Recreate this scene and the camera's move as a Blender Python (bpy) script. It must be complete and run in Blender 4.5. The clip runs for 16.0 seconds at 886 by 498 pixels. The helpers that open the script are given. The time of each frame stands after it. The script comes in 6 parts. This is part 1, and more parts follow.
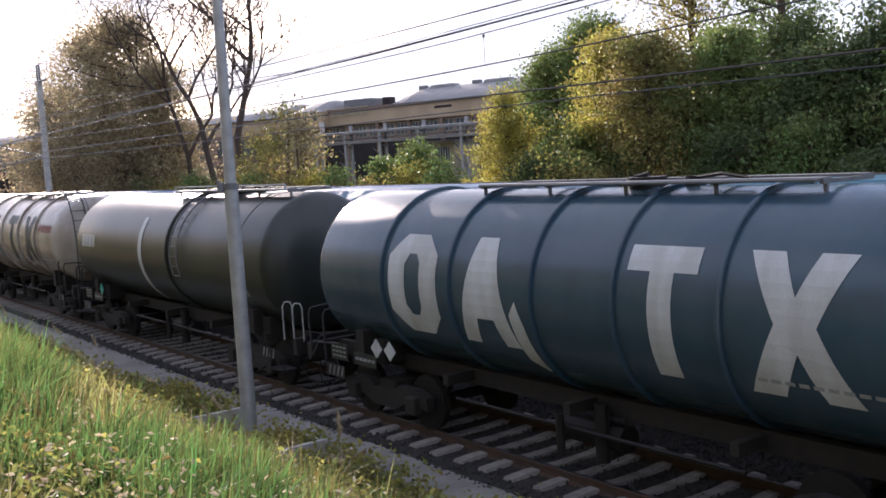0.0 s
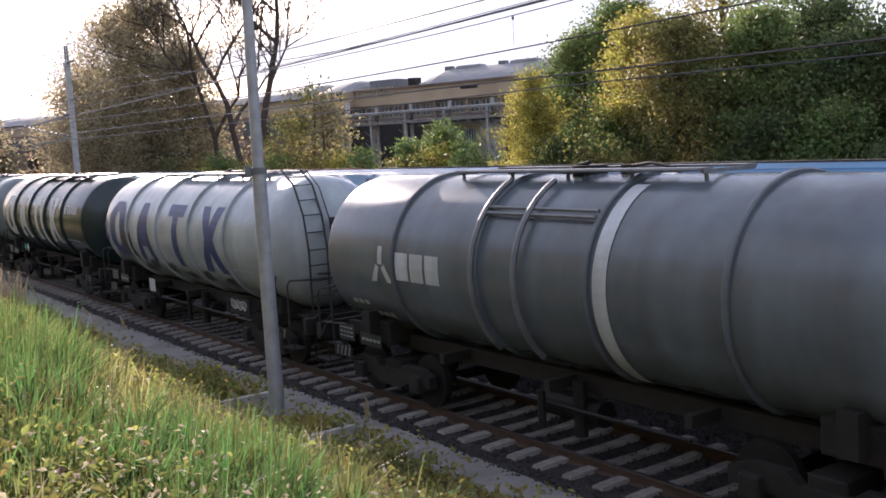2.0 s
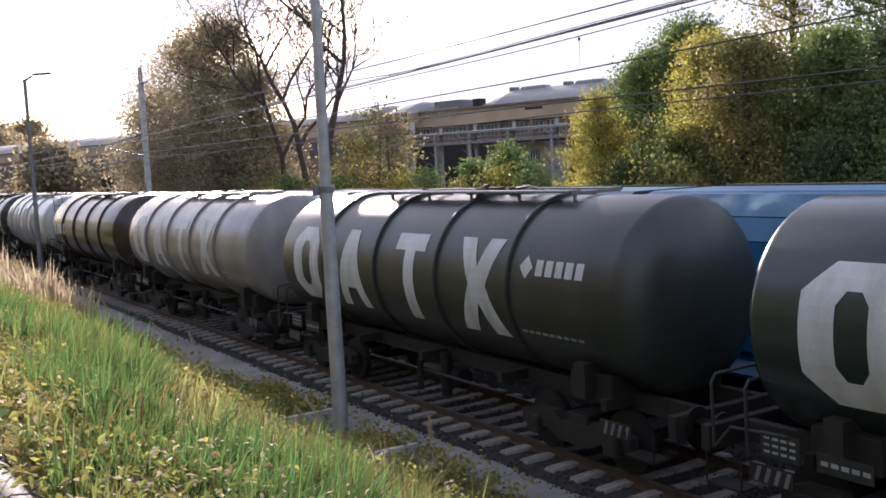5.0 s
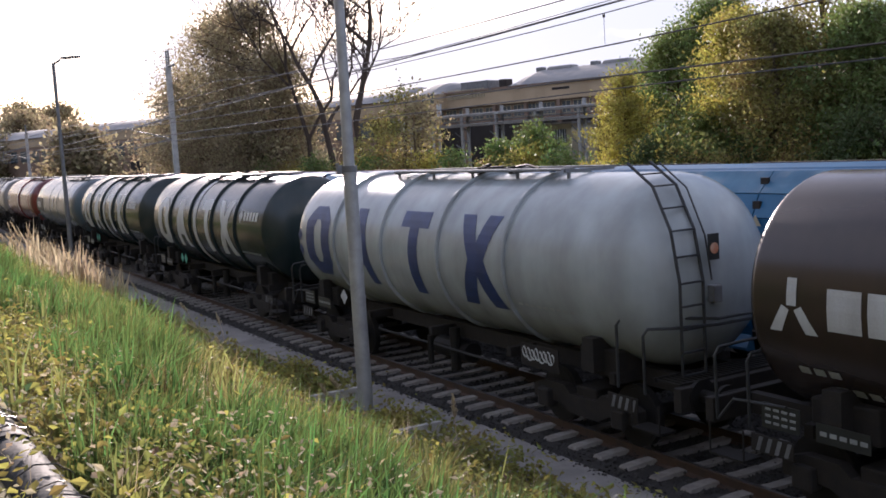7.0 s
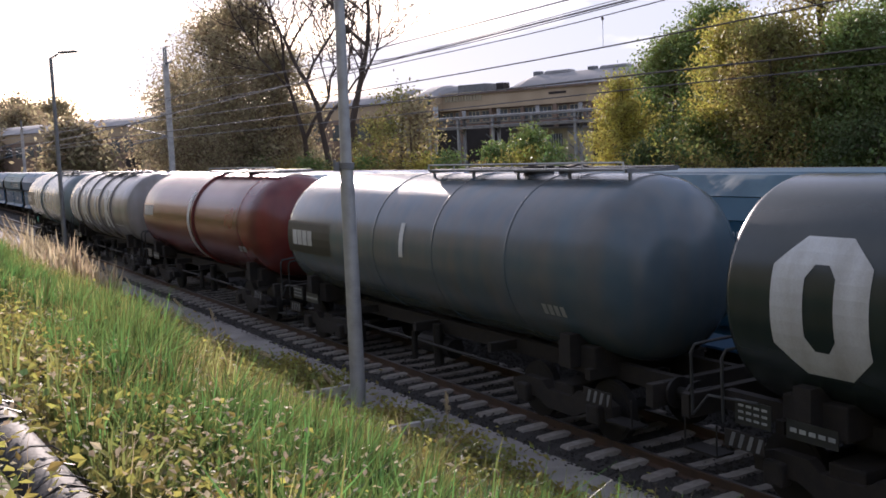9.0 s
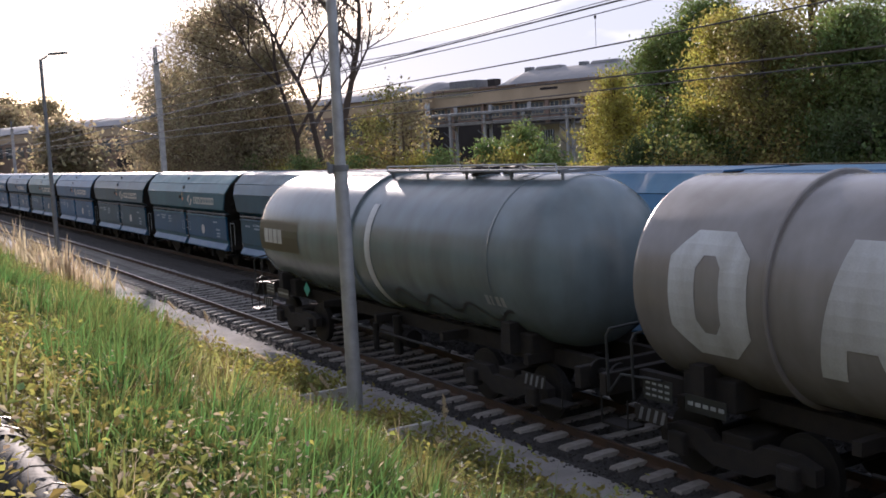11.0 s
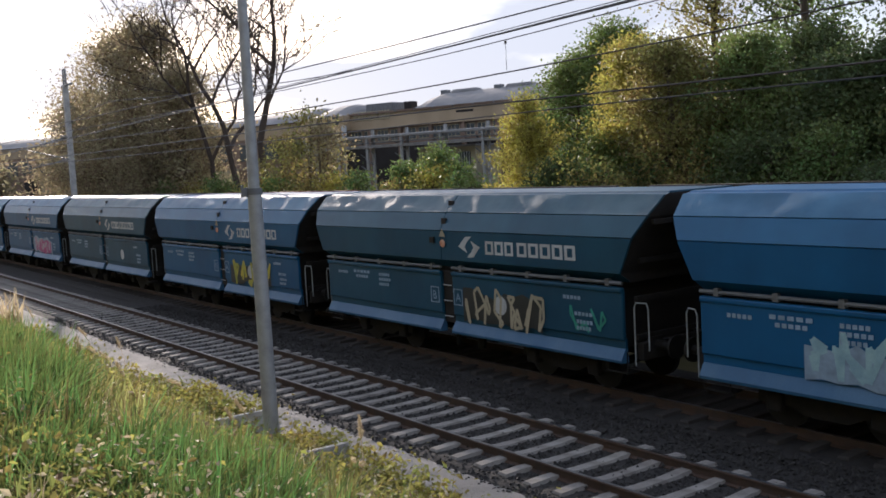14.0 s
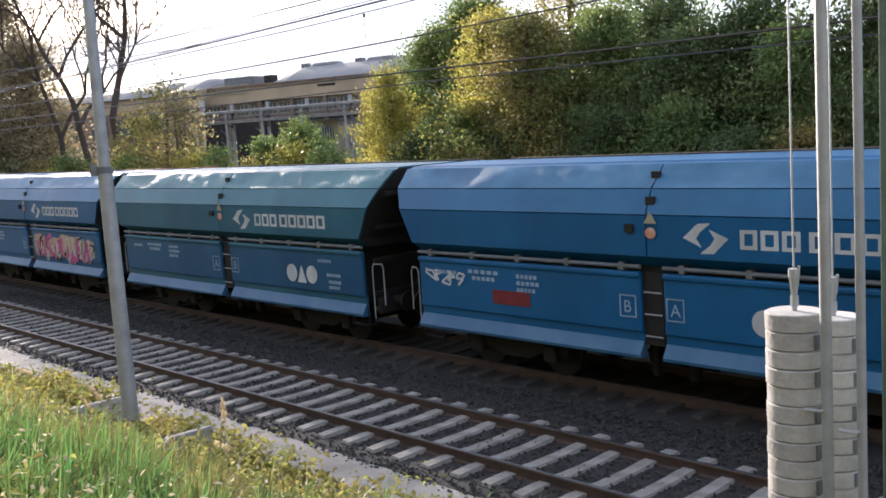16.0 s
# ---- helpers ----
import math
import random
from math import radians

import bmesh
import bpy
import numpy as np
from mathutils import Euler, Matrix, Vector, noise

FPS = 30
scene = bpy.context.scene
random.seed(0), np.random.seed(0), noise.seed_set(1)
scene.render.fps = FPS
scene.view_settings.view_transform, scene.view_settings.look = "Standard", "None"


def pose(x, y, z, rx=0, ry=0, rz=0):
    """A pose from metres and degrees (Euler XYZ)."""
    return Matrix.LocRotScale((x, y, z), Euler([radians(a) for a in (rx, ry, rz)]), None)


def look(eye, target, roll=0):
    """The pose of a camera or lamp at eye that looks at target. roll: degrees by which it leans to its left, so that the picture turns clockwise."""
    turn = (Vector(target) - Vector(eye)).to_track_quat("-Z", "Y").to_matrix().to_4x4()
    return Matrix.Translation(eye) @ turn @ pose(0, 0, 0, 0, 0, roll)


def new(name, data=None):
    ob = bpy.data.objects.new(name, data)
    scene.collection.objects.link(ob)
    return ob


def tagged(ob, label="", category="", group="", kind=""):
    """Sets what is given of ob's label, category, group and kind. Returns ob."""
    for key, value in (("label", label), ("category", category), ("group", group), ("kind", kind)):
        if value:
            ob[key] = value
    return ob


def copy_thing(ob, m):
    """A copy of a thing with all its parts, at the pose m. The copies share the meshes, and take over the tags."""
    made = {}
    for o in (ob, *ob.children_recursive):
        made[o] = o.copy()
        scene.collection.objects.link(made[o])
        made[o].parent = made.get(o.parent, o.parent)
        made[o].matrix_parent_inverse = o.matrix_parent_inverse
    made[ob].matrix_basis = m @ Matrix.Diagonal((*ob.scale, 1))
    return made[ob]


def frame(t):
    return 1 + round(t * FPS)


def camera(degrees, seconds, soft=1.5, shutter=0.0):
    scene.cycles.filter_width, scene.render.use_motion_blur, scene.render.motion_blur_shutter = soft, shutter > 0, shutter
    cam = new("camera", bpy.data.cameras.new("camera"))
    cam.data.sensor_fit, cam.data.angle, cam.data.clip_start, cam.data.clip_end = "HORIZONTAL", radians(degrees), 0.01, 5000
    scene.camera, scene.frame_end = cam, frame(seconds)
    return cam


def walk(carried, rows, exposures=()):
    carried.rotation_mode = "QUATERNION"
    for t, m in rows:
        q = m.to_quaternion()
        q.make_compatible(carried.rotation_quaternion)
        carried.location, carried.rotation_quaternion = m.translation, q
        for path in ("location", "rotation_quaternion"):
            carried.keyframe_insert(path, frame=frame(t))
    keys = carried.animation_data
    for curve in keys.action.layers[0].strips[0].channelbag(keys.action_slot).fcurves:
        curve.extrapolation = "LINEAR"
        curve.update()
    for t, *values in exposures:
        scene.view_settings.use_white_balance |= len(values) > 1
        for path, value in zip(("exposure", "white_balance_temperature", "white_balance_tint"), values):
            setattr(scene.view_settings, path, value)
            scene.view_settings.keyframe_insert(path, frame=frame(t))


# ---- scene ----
# camera: held by hand on the bank, it turns and sways a little
PATH = [
    (0.0, 0.030, 0.012, 4.494, 84.74, 3.32, 53.12),
    (0.5, 0.030, 0.002, 4.497, 84.61, 3.41, 53.74),
    (1.0, -0.013, 0.031, 4.515, 84.62, 3.17, 54.00),
    (1.5, -0.054, 0.040, 4.520, 84.19, 3.12, 54.39),
    (2.0, -0.113, 0.041, 4.567, 83.71, 3.20, 54.56),
    (2.5, -0.098, 0.024, 4.568, 83.22, 3.25, 54.50),
    (3.0, -0.087, -0.022, 4.578, 83.50, 3.36, 55.03),
    (3.5, -0.081, -0.039, 4.556, 83.53, 3.57, 55.20),
    (4.0, -0.098, 0.001, 4.567, 84.40, 3.78, 55.60),
    (4.5, -0.097, -0.016, 4.562, 85.15, 3.29, 57.28),
    (7.0, -0.048, 0.043, 4.502, 84.12, 3.34, 59.78),
    (7.5, -0.037, 0.003, 4.475, 83.74, 4.16, 59.93),
    (8.0, -0.030, -0.004, 4.486, 83.69, 3.00, 59.86),
    (8.5, -0.029, -0.006, 4.451, 83.81, 2.35, 59.84),
    (9.0, -0.037, 0.003, 4.429, 84.28, 2.34, 59.54),
    (11.5, -0.107, -0.008, 4.531, 83.83, 2.99, 58.95),
    (12.0, -0.088, -0.008, 4.514, 83.61, 2.91, 58.65),
    (12.5, 0.040, -0.070, 4.495, 84.05, 2.79, 57.94),
    (13.0, 0.071, -0.070, 4.513, 84.47, 3.08, 57.35),
    (13.5, 0.091, -0.054, 4.532, 85.11, 3.12, 56.88),
    (14.0, 0.120, -0.054, 4.532, 85.03, 3.11, 54.35),
    (14.5, 0.133, -0.048, 4.540, 84.07, 2.76, 51.06),
    (15.0, 0.105, -0.023, 4.531, 83.55, 2.57, 48.61),
    (15.5, 0.099, 0.003, 4.531, 82.36, 2.53, 47.03),
    (16.0, 0.089, 0.037, 4.539, 83.09, 3.63, 46.54),
]
cam = camera(48.0, 16.0, soft=1.7)
walk(cam, [(t, pose(x, y, z, rx, ry, rz)) for t, x, y, z, rx, ry, rz in PATH], exposures=[(t, e + 0.20, 5850, 27 if t < 10 else 24 if t < 13 else 20) for t, e in ((0.0, 0.95), (2.5, 0.9), (4.5, 0.9), (7.0, 0.65), (9.0, 0.55), (12.0, 0.5), (13.5, 0.5), (14.5, 0.4), (15.2, 0.75), (16.0, 1.2))])

# light: low evening sun from behind the trees, hazy sky
SUN_YAW, SUN_EL = 73.0, 15.5
world = bpy.data.worlds.new("sky")
scene.world = world
world.use_nodes = True
wn, wl = world.node_tree.nodes, world.node_tree.links
wn.clear()
w_out = wn.new("ShaderNodeOutputWorld")
w_bg = wn.new("ShaderNodeBackground")
w_sky = wn.new("ShaderNodeTexSky")
w_sky.sky_type = "NISHITA"
w_sky.sun_disc = False
w_sky.sun_elevation = radians(SUN_EL)
w_sky.sun_rotation = radians(-SUN_YAW)
w_sky.air_density, w_sky.dust_density, w_sky.ozone_density = 1.0, 1.5, 2.0
w_co = wn.new("ShaderNodeTexCoord")
w_map = wn.new("ShaderNodeMapping")
w_map.inputs["Scale"].default_value = (1.0, 1.0, 3.5)
w_map.inputs["Location"].default_value = (0.55, 0.3, 0.2)
w_noise = wn.new("ShaderNodeTexNoise")
w_noise.inputs["Scale"].default_value = 2.2
w_noise.inputs["Detail"].default_value = 7.0
w_ramp = wn.new("ShaderNodeValToRGB")
w_ramp.color_ramp.elements[0].position, w_ramp.color_ramp.elements[1].position = 0.42, 0.56
w_mix = wn.new("ShaderNodeMixRGB")
w_mix.inputs[2].default_value = (3.95, 4.15, 4.2, 1)
w_fac = wn.new("ShaderNodeMath")
w_fac.operation = "MULTIPLY_ADD"
w_fac.inputs[1].default_value, w_fac.inputs[2].default_value = 0.66, 0.30
w_bg.inputs["Strength"].default_value = 0.12
wl.new(w_co.outputs["Generated"], w_map.inputs["Vector"])
wl.new(w_map.outputs[0], w_noise.inputs["Vector"])
wl.new(w_noise.outputs["Fac"], w_ramp.inputs[0])
wl.new(w_ramp.outputs[0], w_fac.inputs[0])
wl.new(w_fac.outputs[0], w_mix.inputs[0])
wl.new(w_sky.outputs[0], w_mix.inputs[1])
wl.new(w_mix.outputs[0], w_bg.inputs["Color"])
wl.new(w_bg.outputs[0], w_out.inputs["Surface"])
sun_data = bpy.data.lights.new("sun", "SUN")
sun_data.energy, sun_data.angle, sun_data.color = 5.0, radians(0.6), (1.0, 0.86, 0.66)
sun = new("sun", sun_data)
sd = Vector((-math.sin(radians(SUN_YAW)) * math.cos(radians(SUN_EL)), math.cos(radians(SUN_YAW)) * math.cos(radians(SUN_EL)), math.sin(radians(SUN_EL))))
sun.matrix_world = look(tuple(sd * 100), (0, 0, 0))


# ---- materials ----
def mat(name, col, rough=0.6, metal=0.0, col2=None, scale=3.0, stretch=(1, 1, 1), bump=0.0, bscale=40.0, island=0.0, obj=0.0, soft_light=0.0, sharp=(0.35, 0.65), spec=0.5):
    """col to col2 by noise at two sizes; island, obj: variation from piece to piece."""
    m = bpy.data.materials.new(name)
    m.use_nodes = True
    n, l = m.node_tree.nodes, m.node_tree.links
    b = n["Principled BSDF"]
    b.inputs["Roughness"].default_value, b.inputs["Metallic"].default_value = rough, metal
    b.inputs["Specular IOR Level"].default_value = spec
    co = n.new("ShaderNodeTexCoord")
    mp = n.new("ShaderNodeMapping")
    mp.inputs["Scale"].default_value = stretch
    l.new(co.outputs["Object"], mp.inputs["Vector"])
    n1 = n.new("ShaderNodeTexNoise")
    n1.inputs["Scale"].default_value, n1.inputs["Detail"].default_value = scale, 8.0
    l.new(mp.outputs[0], n1.inputs["Vector"])
    r = n.new("ShaderNodeValToRGB")
    e = r.color_ramp.elements
    e[0].position, e[1].position = sharp
    c2 = col2 or tuple(c * 0.72 for c in col)
    e[0].color, e[1].color = (*col, 1), (*c2, 1)
    l.new(n1.outputs["Fac"], r.inputs[0])
    n2 = n.new("ShaderNodeTexNoise")
    n2.inputs["Scale"].default_value, n2.inputs["Detail"].default_value = bscale, 4.0
    l.new(co.outputs["Object"], n2.inputs["Vector"])
    hsv = n.new("ShaderNodeHueSaturation")
    l.new(r.outputs[0], hsv.inputs["Color"])
    mul = n.new("ShaderNodeMath")
    mul.operation = "MULTIPLY_ADD"
    mul.inputs[1].default_value, mul.inputs[2].default_value = 0.35, 0.825
    l.new(n2.outputs["Fac"], mul.inputs[0])
    val = mul.outputs[0]
    for amount, node, sock in ((island, "ShaderNodeNewGeometry", "Random Per Island"), (obj, "ShaderNodeObjectInfo", "Random")):
        if amount:
            g = n.new(node)
            k = n.new("ShaderNodeMath")
            k.operation = "MULTIPLY_ADD"
            k.inputs[1].default_value, k.inputs[2].default_value = amount, 1 - amount / 2
            l.new(g.outputs[sock], k.inputs[0])
            x = n.new("ShaderNodeMath")
            x.operation = "MULTIPLY"
            l.new(val, x.inputs[0]), l.new(k.outputs[0], x.inputs[1])
            val = x.outputs[0]
            h = n.new("ShaderNodeMath")
            h.operation = "MULTIPLY_ADD"
            h.inputs[1].default_value, h.inputs[2].default_value = amount * 0.08, 0.5 - amount * 0.04
            l.new(g.outputs[sock], h.inputs[0])
            l.new(h.outputs[0], hsv.inputs["Hue"])
    l.new(val, hsv.inputs["Value"])
    l.new(hsv.outputs[0], b.inputs["Base Color"])
    if bump:
        bp = n.new("ShaderNodeBump")
        bp.inputs["Strength"].default_value, bp.inputs["Distance"].default_value = bump, 0.02
        l.new(n2.outputs["Fac"], bp.inputs["Height"])
        l.new(bp.outputs[0], b.inputs["Normal"])
    if soft_light:
        tr = n.new("ShaderNodeBsdfTranslucent")
        l.new(hsv.outputs[0], tr.inputs["Color"])
        mx = n.new("ShaderNodeMixShader")
        mx.inputs[0].default_value = soft_light
        l.new(b.outputs[0], mx.inputs[1]), l.new(tr.outputs[0], mx.inputs[2])
        l.new(mx.outputs[0], n["Material Output"].inputs["Surface"])
    return m


STREAK = (1.0, 1.0, 0.18)
M = {
    "soil": mat("soil", (0.11, 0.10, 0.035), 0.95, col2=(0.16, 0.13, 0.06), scale=0.8, bump=0.6, bscale=14),
    "path": mat("path", (0.29, 0.275, 0.255), 0.95, col2=(0.20, 0.19, 0.175), scale=1.5, bump=0.7, bscale=45),
    "ballast": mat("ballast", (0.021, 0.020, 0.019), 0.95, col2=(0.034, 0.031, 0.028), scale=5, bump=1.0, bscale=26, sharp=(0.3, 0.7)),
    "stone": mat("stone", (0.048, 0.045, 0.042), 0.85, col2=(0.022, 0.021, 0.019), scale=6, island=0.8),
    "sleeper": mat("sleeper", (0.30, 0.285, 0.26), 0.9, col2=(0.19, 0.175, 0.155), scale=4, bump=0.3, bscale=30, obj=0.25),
    # Same concrete under the second train, its shade put into a darker colour.
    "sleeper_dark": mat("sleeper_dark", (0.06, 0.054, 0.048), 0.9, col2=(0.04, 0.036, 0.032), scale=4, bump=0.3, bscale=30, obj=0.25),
    "rail": mat("rail", (0.10, 0.062, 0.042), 0.7, 0.3, col2=(0.07, 0.05, 0.04), scale=4, bump=0.2),
    "rail_top": mat("rail_top", (0.40, 0.38, 0.36), 0.36, 1.0, scale=3),
    "galv": mat("galv", (0.42, 0.44, 0.45), 0.5, 0.35, col2=(0.33, 0.34, 0.35), scale=5, bump=0.06),
    "dark_steel": mat("dark_steel", (0.045, 0.05, 0.055), 0.5, 0.3, scale=5),
    "galv_dark": mat("galv_dark", (0.20, 0.21, 0.22), 0.55, 0.3, scale=4),
    "mastgreen": mat("mastgreen", (0.13, 0.19, 0.15), 0.6, 0.1, scale=3),
    "concrete": mat("concrete", (0.52, 0.50, 0.46), 0.9, col2=(0.36, 0.35, 0.33), scale=3.5, bump=0.35, bscale=35, obj=0.18),
    "pipe_grey": mat("pipe_grey", (0.030, 0.036, 0.042), 0.7, 0.0, spec=0.12, col2=(0.02, 0.022, 0.025), scale=5, bump=0.3, bscale=20),
    "wire": mat("wire", (0.09, 0.08, 0.07), 0.40, 0.8),
    "porcelain": mat("porcelain", (0.30, 0.28, 0.26), 0.3),
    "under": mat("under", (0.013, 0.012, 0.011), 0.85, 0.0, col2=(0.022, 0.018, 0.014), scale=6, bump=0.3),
    "iron": mat("iron", (0.016, 0.015, 0.014), 0.65, 0.2, scale=6),
    "white_paint": mat("white_paint", (0.56, 0.60, 0.62), 0.42, col2=(0.42, 0.44, 0.44), scale=3, stretch=STREAK),
    "grey_paint": mat("grey_paint", (0.33, 0.36, 0.36), 0.5, scale=3),
    "navy_paint": mat("navy_paint", (0.022, 0.05, 0.17), 0.45, scale=3),
    "black_paint": mat("black_paint", (0.03, 0.034, 0.034), 0.45, scale=3),
    "dark_letter": mat("dark_letter", (0.035, 0.05, 0.065), 0.5, scale=3),
    "red_paint": mat("red_paint", (0.20, 0.022, 0.028), 0.5, scale=3),
    "teal_paint": mat("teal_paint", (0.04, 0.35, 0.27), 0.5, scale=3),
    "pink_paint": mat("pink_paint", (0.52, 0.09, 0.24), 0.5, col2=(0.36, 0.05, 0.20), scale=5),
    "yellow_paint": mat("yellow_paint", (0.55, 0.46, 0.05), 0.5, col2=(0.30, 0.34, 0.06), scale=5),
    "orange_paint": mat("orange_paint", (0.55, 0.20, 0.10), 0.5, col2=(0.62, 0.42, 0.30), scale=5),
    "aqua_paint": mat("aqua_paint", (0.35, 0.55, 0.58), 0.5, col2=(0.25, 0.42, 0.5), scale=5),
    "pale_paint": mat("pale_paint", (0.30, 0.42, 0.55), 0.5, scale=5),
    "wood": mat("wood", (0.10, 0.075, 0.05), 0.9, scale=2, stretch=(1, 1, 0.2), bump=0.5, bscale=18),
    "wood_bare": mat("wood_bare", (0.075, 0.055, 0.042), 0.9, scale=2, stretch=(1, 1, 0.2), bump=0.5, bscale=18),
    "wall_ochre": mat("wall_ochre", (0.50, 0.39, 0.26), 0.9, col2=(0.40, 0.31, 0.20), scale=0.35, stretch=(1, 1, 0.5)),
    "wall_brown": mat("wall_brown", (0.26, 0.185, 0.14), 0.9, col2=(0.20, 0.14, 0.10), scale=0.5),
    "wall_pale": mat("wall_pale", (0.48, 0.43, 0.30), 0.9, scale=0.5),
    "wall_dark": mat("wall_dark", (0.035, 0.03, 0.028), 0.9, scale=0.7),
    "roof_sheet": mat("roof_sheet", (0.20, 0.20, 0.20), 0.6, 0.2, col2=(0.30, 0.29, 0.28), scale=0.4),
    "glass": mat("glass", (0.10, 0.12, 0.13), 0.12, 0.0, scale=2),
    "pipe_clad": mat("pipe_clad", (0.36, 0.36, 0.35), 0.45, 0.4, scale=1.5),
    "straw": mat("straw", (0.66, 0.55, 0.37), 0.9, island=0.5, soft_light=0.4),
    "grass": mat("grass", (0.15, 0.172, 0.052), 0.5, col2=(0.27, 0.235, 0.09), scale=0.55, island=1.1, soft_light=0.6),
    "grass_green": mat("grass_green", (0.08, 0.15, 0.042), 0.5, col2=(0.13, 0.195, 0.055), scale=0.7, island=1.0, soft_light=0.6),
    "weed": mat("weed", (0.20, 0.22, 0.056), 0.6, col2=(0.35, 0.30, 0.082), scale=0.9, island=0.7, soft_light=0.6),
    "dry_leaf": mat("dry_leaf", (0.33, 0.24, 0.15), 0.9, col2=(0.22, 0.15, 0.095), scale=3, island=0.6, soft_light=0.3),
    "blossom": mat("blossom", (0.65, 0.50, 0.05), 0.6, col2=(0.7, 0.66, 0.55), scale=3, island=0.4, soft_light=0.3),
    "leaf_green": mat("leaf_green", (0.13, 0.20, 0.06), 0.55, col2=(0.21, 0.255, 0.075), scale=0.5, island=0.8, soft_light=0.42),
    "leaf_dark": mat("leaf_dark", (0.085, 0.125, 0.048), 0.6, col2=(0.145, 0.185, 0.062), scale=0.5, island=0.7, soft_light=0.42),
    "leaf_yellow": mat("leaf_yellow", (0.46, 0.40, 0.09), 0.6, col2=(0.33, 0.32, 0.08), scale=0.6, island=0.7, soft_light=0.5),
    "leaf_olive": mat("leaf_olive", (0.32, 0.25, 0.085), 0.6, col2=(0.19, 0.21, 0.065), scale=0.5, island=0.8, soft_light=0.45),
    "leaf_brown": mat("leaf_brown", (0.29, 0.255, 0.15), 0.7, col2=(0.36, 0.29, 0.18), scale=0.4, island=0.7, soft_light=0.6),
}


# ---- mesh helpers ----
def finish(name, bm, material, parent=None, label="", smooth=False):
    me = bpy.data.meshes.new(name)
    bm.normal_update()
    bm.to_mesh(me)
    bm.free()
    me.materials.append(M[material] if isinstance(material, str) else material)
    if smooth:
        me.polygons.foreach_set("use_smooth", [True] * len(me.polygons))
        me.set_sharp_from_angle(angle=radians(38))
    ob = new(name, me)
    ob.parent = parent
    if label:
        tagged(ob, label)
    return ob


def part(name, bm, material, parent, label="", smooth=False):
    return finish(name, bm, material, parent, label, smooth)


def share(name, src, parent, m):
    ob = new(name, src.data)
    ob.parent = parent
    ob.matrix_basis = m
    return ob


def box(bm, c, s, rot=None, bevel=0.0):
    m = Matrix.Translation(c) @ (rot.to_4x4() if rot else Matrix()) @ Matrix.Diagonal((*s, 1))
    g = bmesh.ops.create_cube(bm, size=1.0, matrix=m)
    if bevel:
        es = list({e for v in g["verts"] for e in v.link_edges})
        bmesh.ops.bevel(bm, geom=es, offset=bevel, segments=2, affect="EDGES", profile=0.5)
    return bm


def bar(bm, p, q, r, seg=8, r2=None):
    p, q = Vector(p), Vector(q)
    d = q - p
    m = Matrix.Translation((p + q) / 2) @ d.to_track_quat("Z", "Y").to_matrix().to_4x4()
    bmesh.ops.create_cone(bm, cap_ends=True, segments=seg, radius1=r, radius2=r if r2 is None else r2, depth=d.length, matrix=m)
    return bm


def chain(bm, pts, r, seg=6):
    """One unbroken tube through all the points."""
    pts = [Vector(p) for p in pts]
    rings, side = [], None
    for i, p in enumerate(pts):
        d = (pts[min(i + 1, len(pts) - 1)] - pts[max(i - 1, 0)]).normalized()
        if side is None:
            side = d.orthogonal().normalized()
        side = (side - d * side.dot(d)).normalized()
        up = d.cross(side)
        rings.append([bm.verts.new(p + (side * math.cos(2 * math.pi * k / seg) + up * math.sin(2 * math.pi * k / seg)) * r) for k in range(seg)])
    for a, b in zip(rings[:-1], rings[1:]):
        for k in range(seg):
            bm.faces.new((a[k], a[(k + 1) % seg], b[(k + 1) % seg], b[k]))
    bm.faces.new(list(reversed(rings[0])))
    bm.faces.new(rings[-1])
    return bm


def sweep_x(bm, prof, x0, x1, cap=True):
    """A closed outline of (y, z) drawn out from x0 to x1."""
    a = [bm.verts.new((x0, y, z)) for y, z in prof]
    b = [bm.verts.new((x1, y, z)) for y, z in prof]
    k = len(prof)
    for i in range(k):
        bm.faces.new((a[i], a[(i + 1) % k], b[(i + 1) % k], b[i]))
    if cap:
        bm.faces.new(list(reversed(a)))
        bm.faces.new(b)
    bmesh.ops.recalc_face_normals(bm, faces=bm.faces[:])
    return bm


def from_arrays(name, verts, faces, material, parent=None):
    me = bpy.data.meshes.new(name)
    me.from_pydata(verts, [], faces)
    me.materials.append(M[material])
    ob = new(name, me)
    ob.parent = parent
    return ob


# ---- ground ----
NEAR_Y, FAR_Y, THIRD_Y = 10.18, 14.25, 18.6


def ground_z(x, y):
    # Unseen hill behind the camera, added to hold back skylight from that side.
    if y < -3.0:
        return 3.55 + min(14.0, (-3.0 - y) * 0.95) + 0.2 * noise.noise((x * 0.2, y * 0.2, 0.9))
    if y < 7.7:
        z = 2.95 - 0.4 * max(y, -1.5)
        if y > 4.5:
            z -= 0.20 * (y - 4.5)
        if y > 6.2:
            z -= 0.3 * (y - 6.2)
        z += 0.12 * noise.noise((x * 0.35, y * 0.35, 0.3)) + 0.05 * noise.noise((x * 1.3, y * 1.3, 2.0))
        return max(z, -0.2) if y > 6.0 else z
    if y < 20.5:
        return -0.2 - (0.1 if y > 8.6 else 0.0)
    return -0.3 + min(1.6, (y - 20.5) * 0.28) + 0.1 * noise.noise((x * 0.2, y * 0.2, 5.0))


def axis(*runs):
    out = []
    for a, b, s in runs:
        out += list(np.arange(a, b, s))
    return out


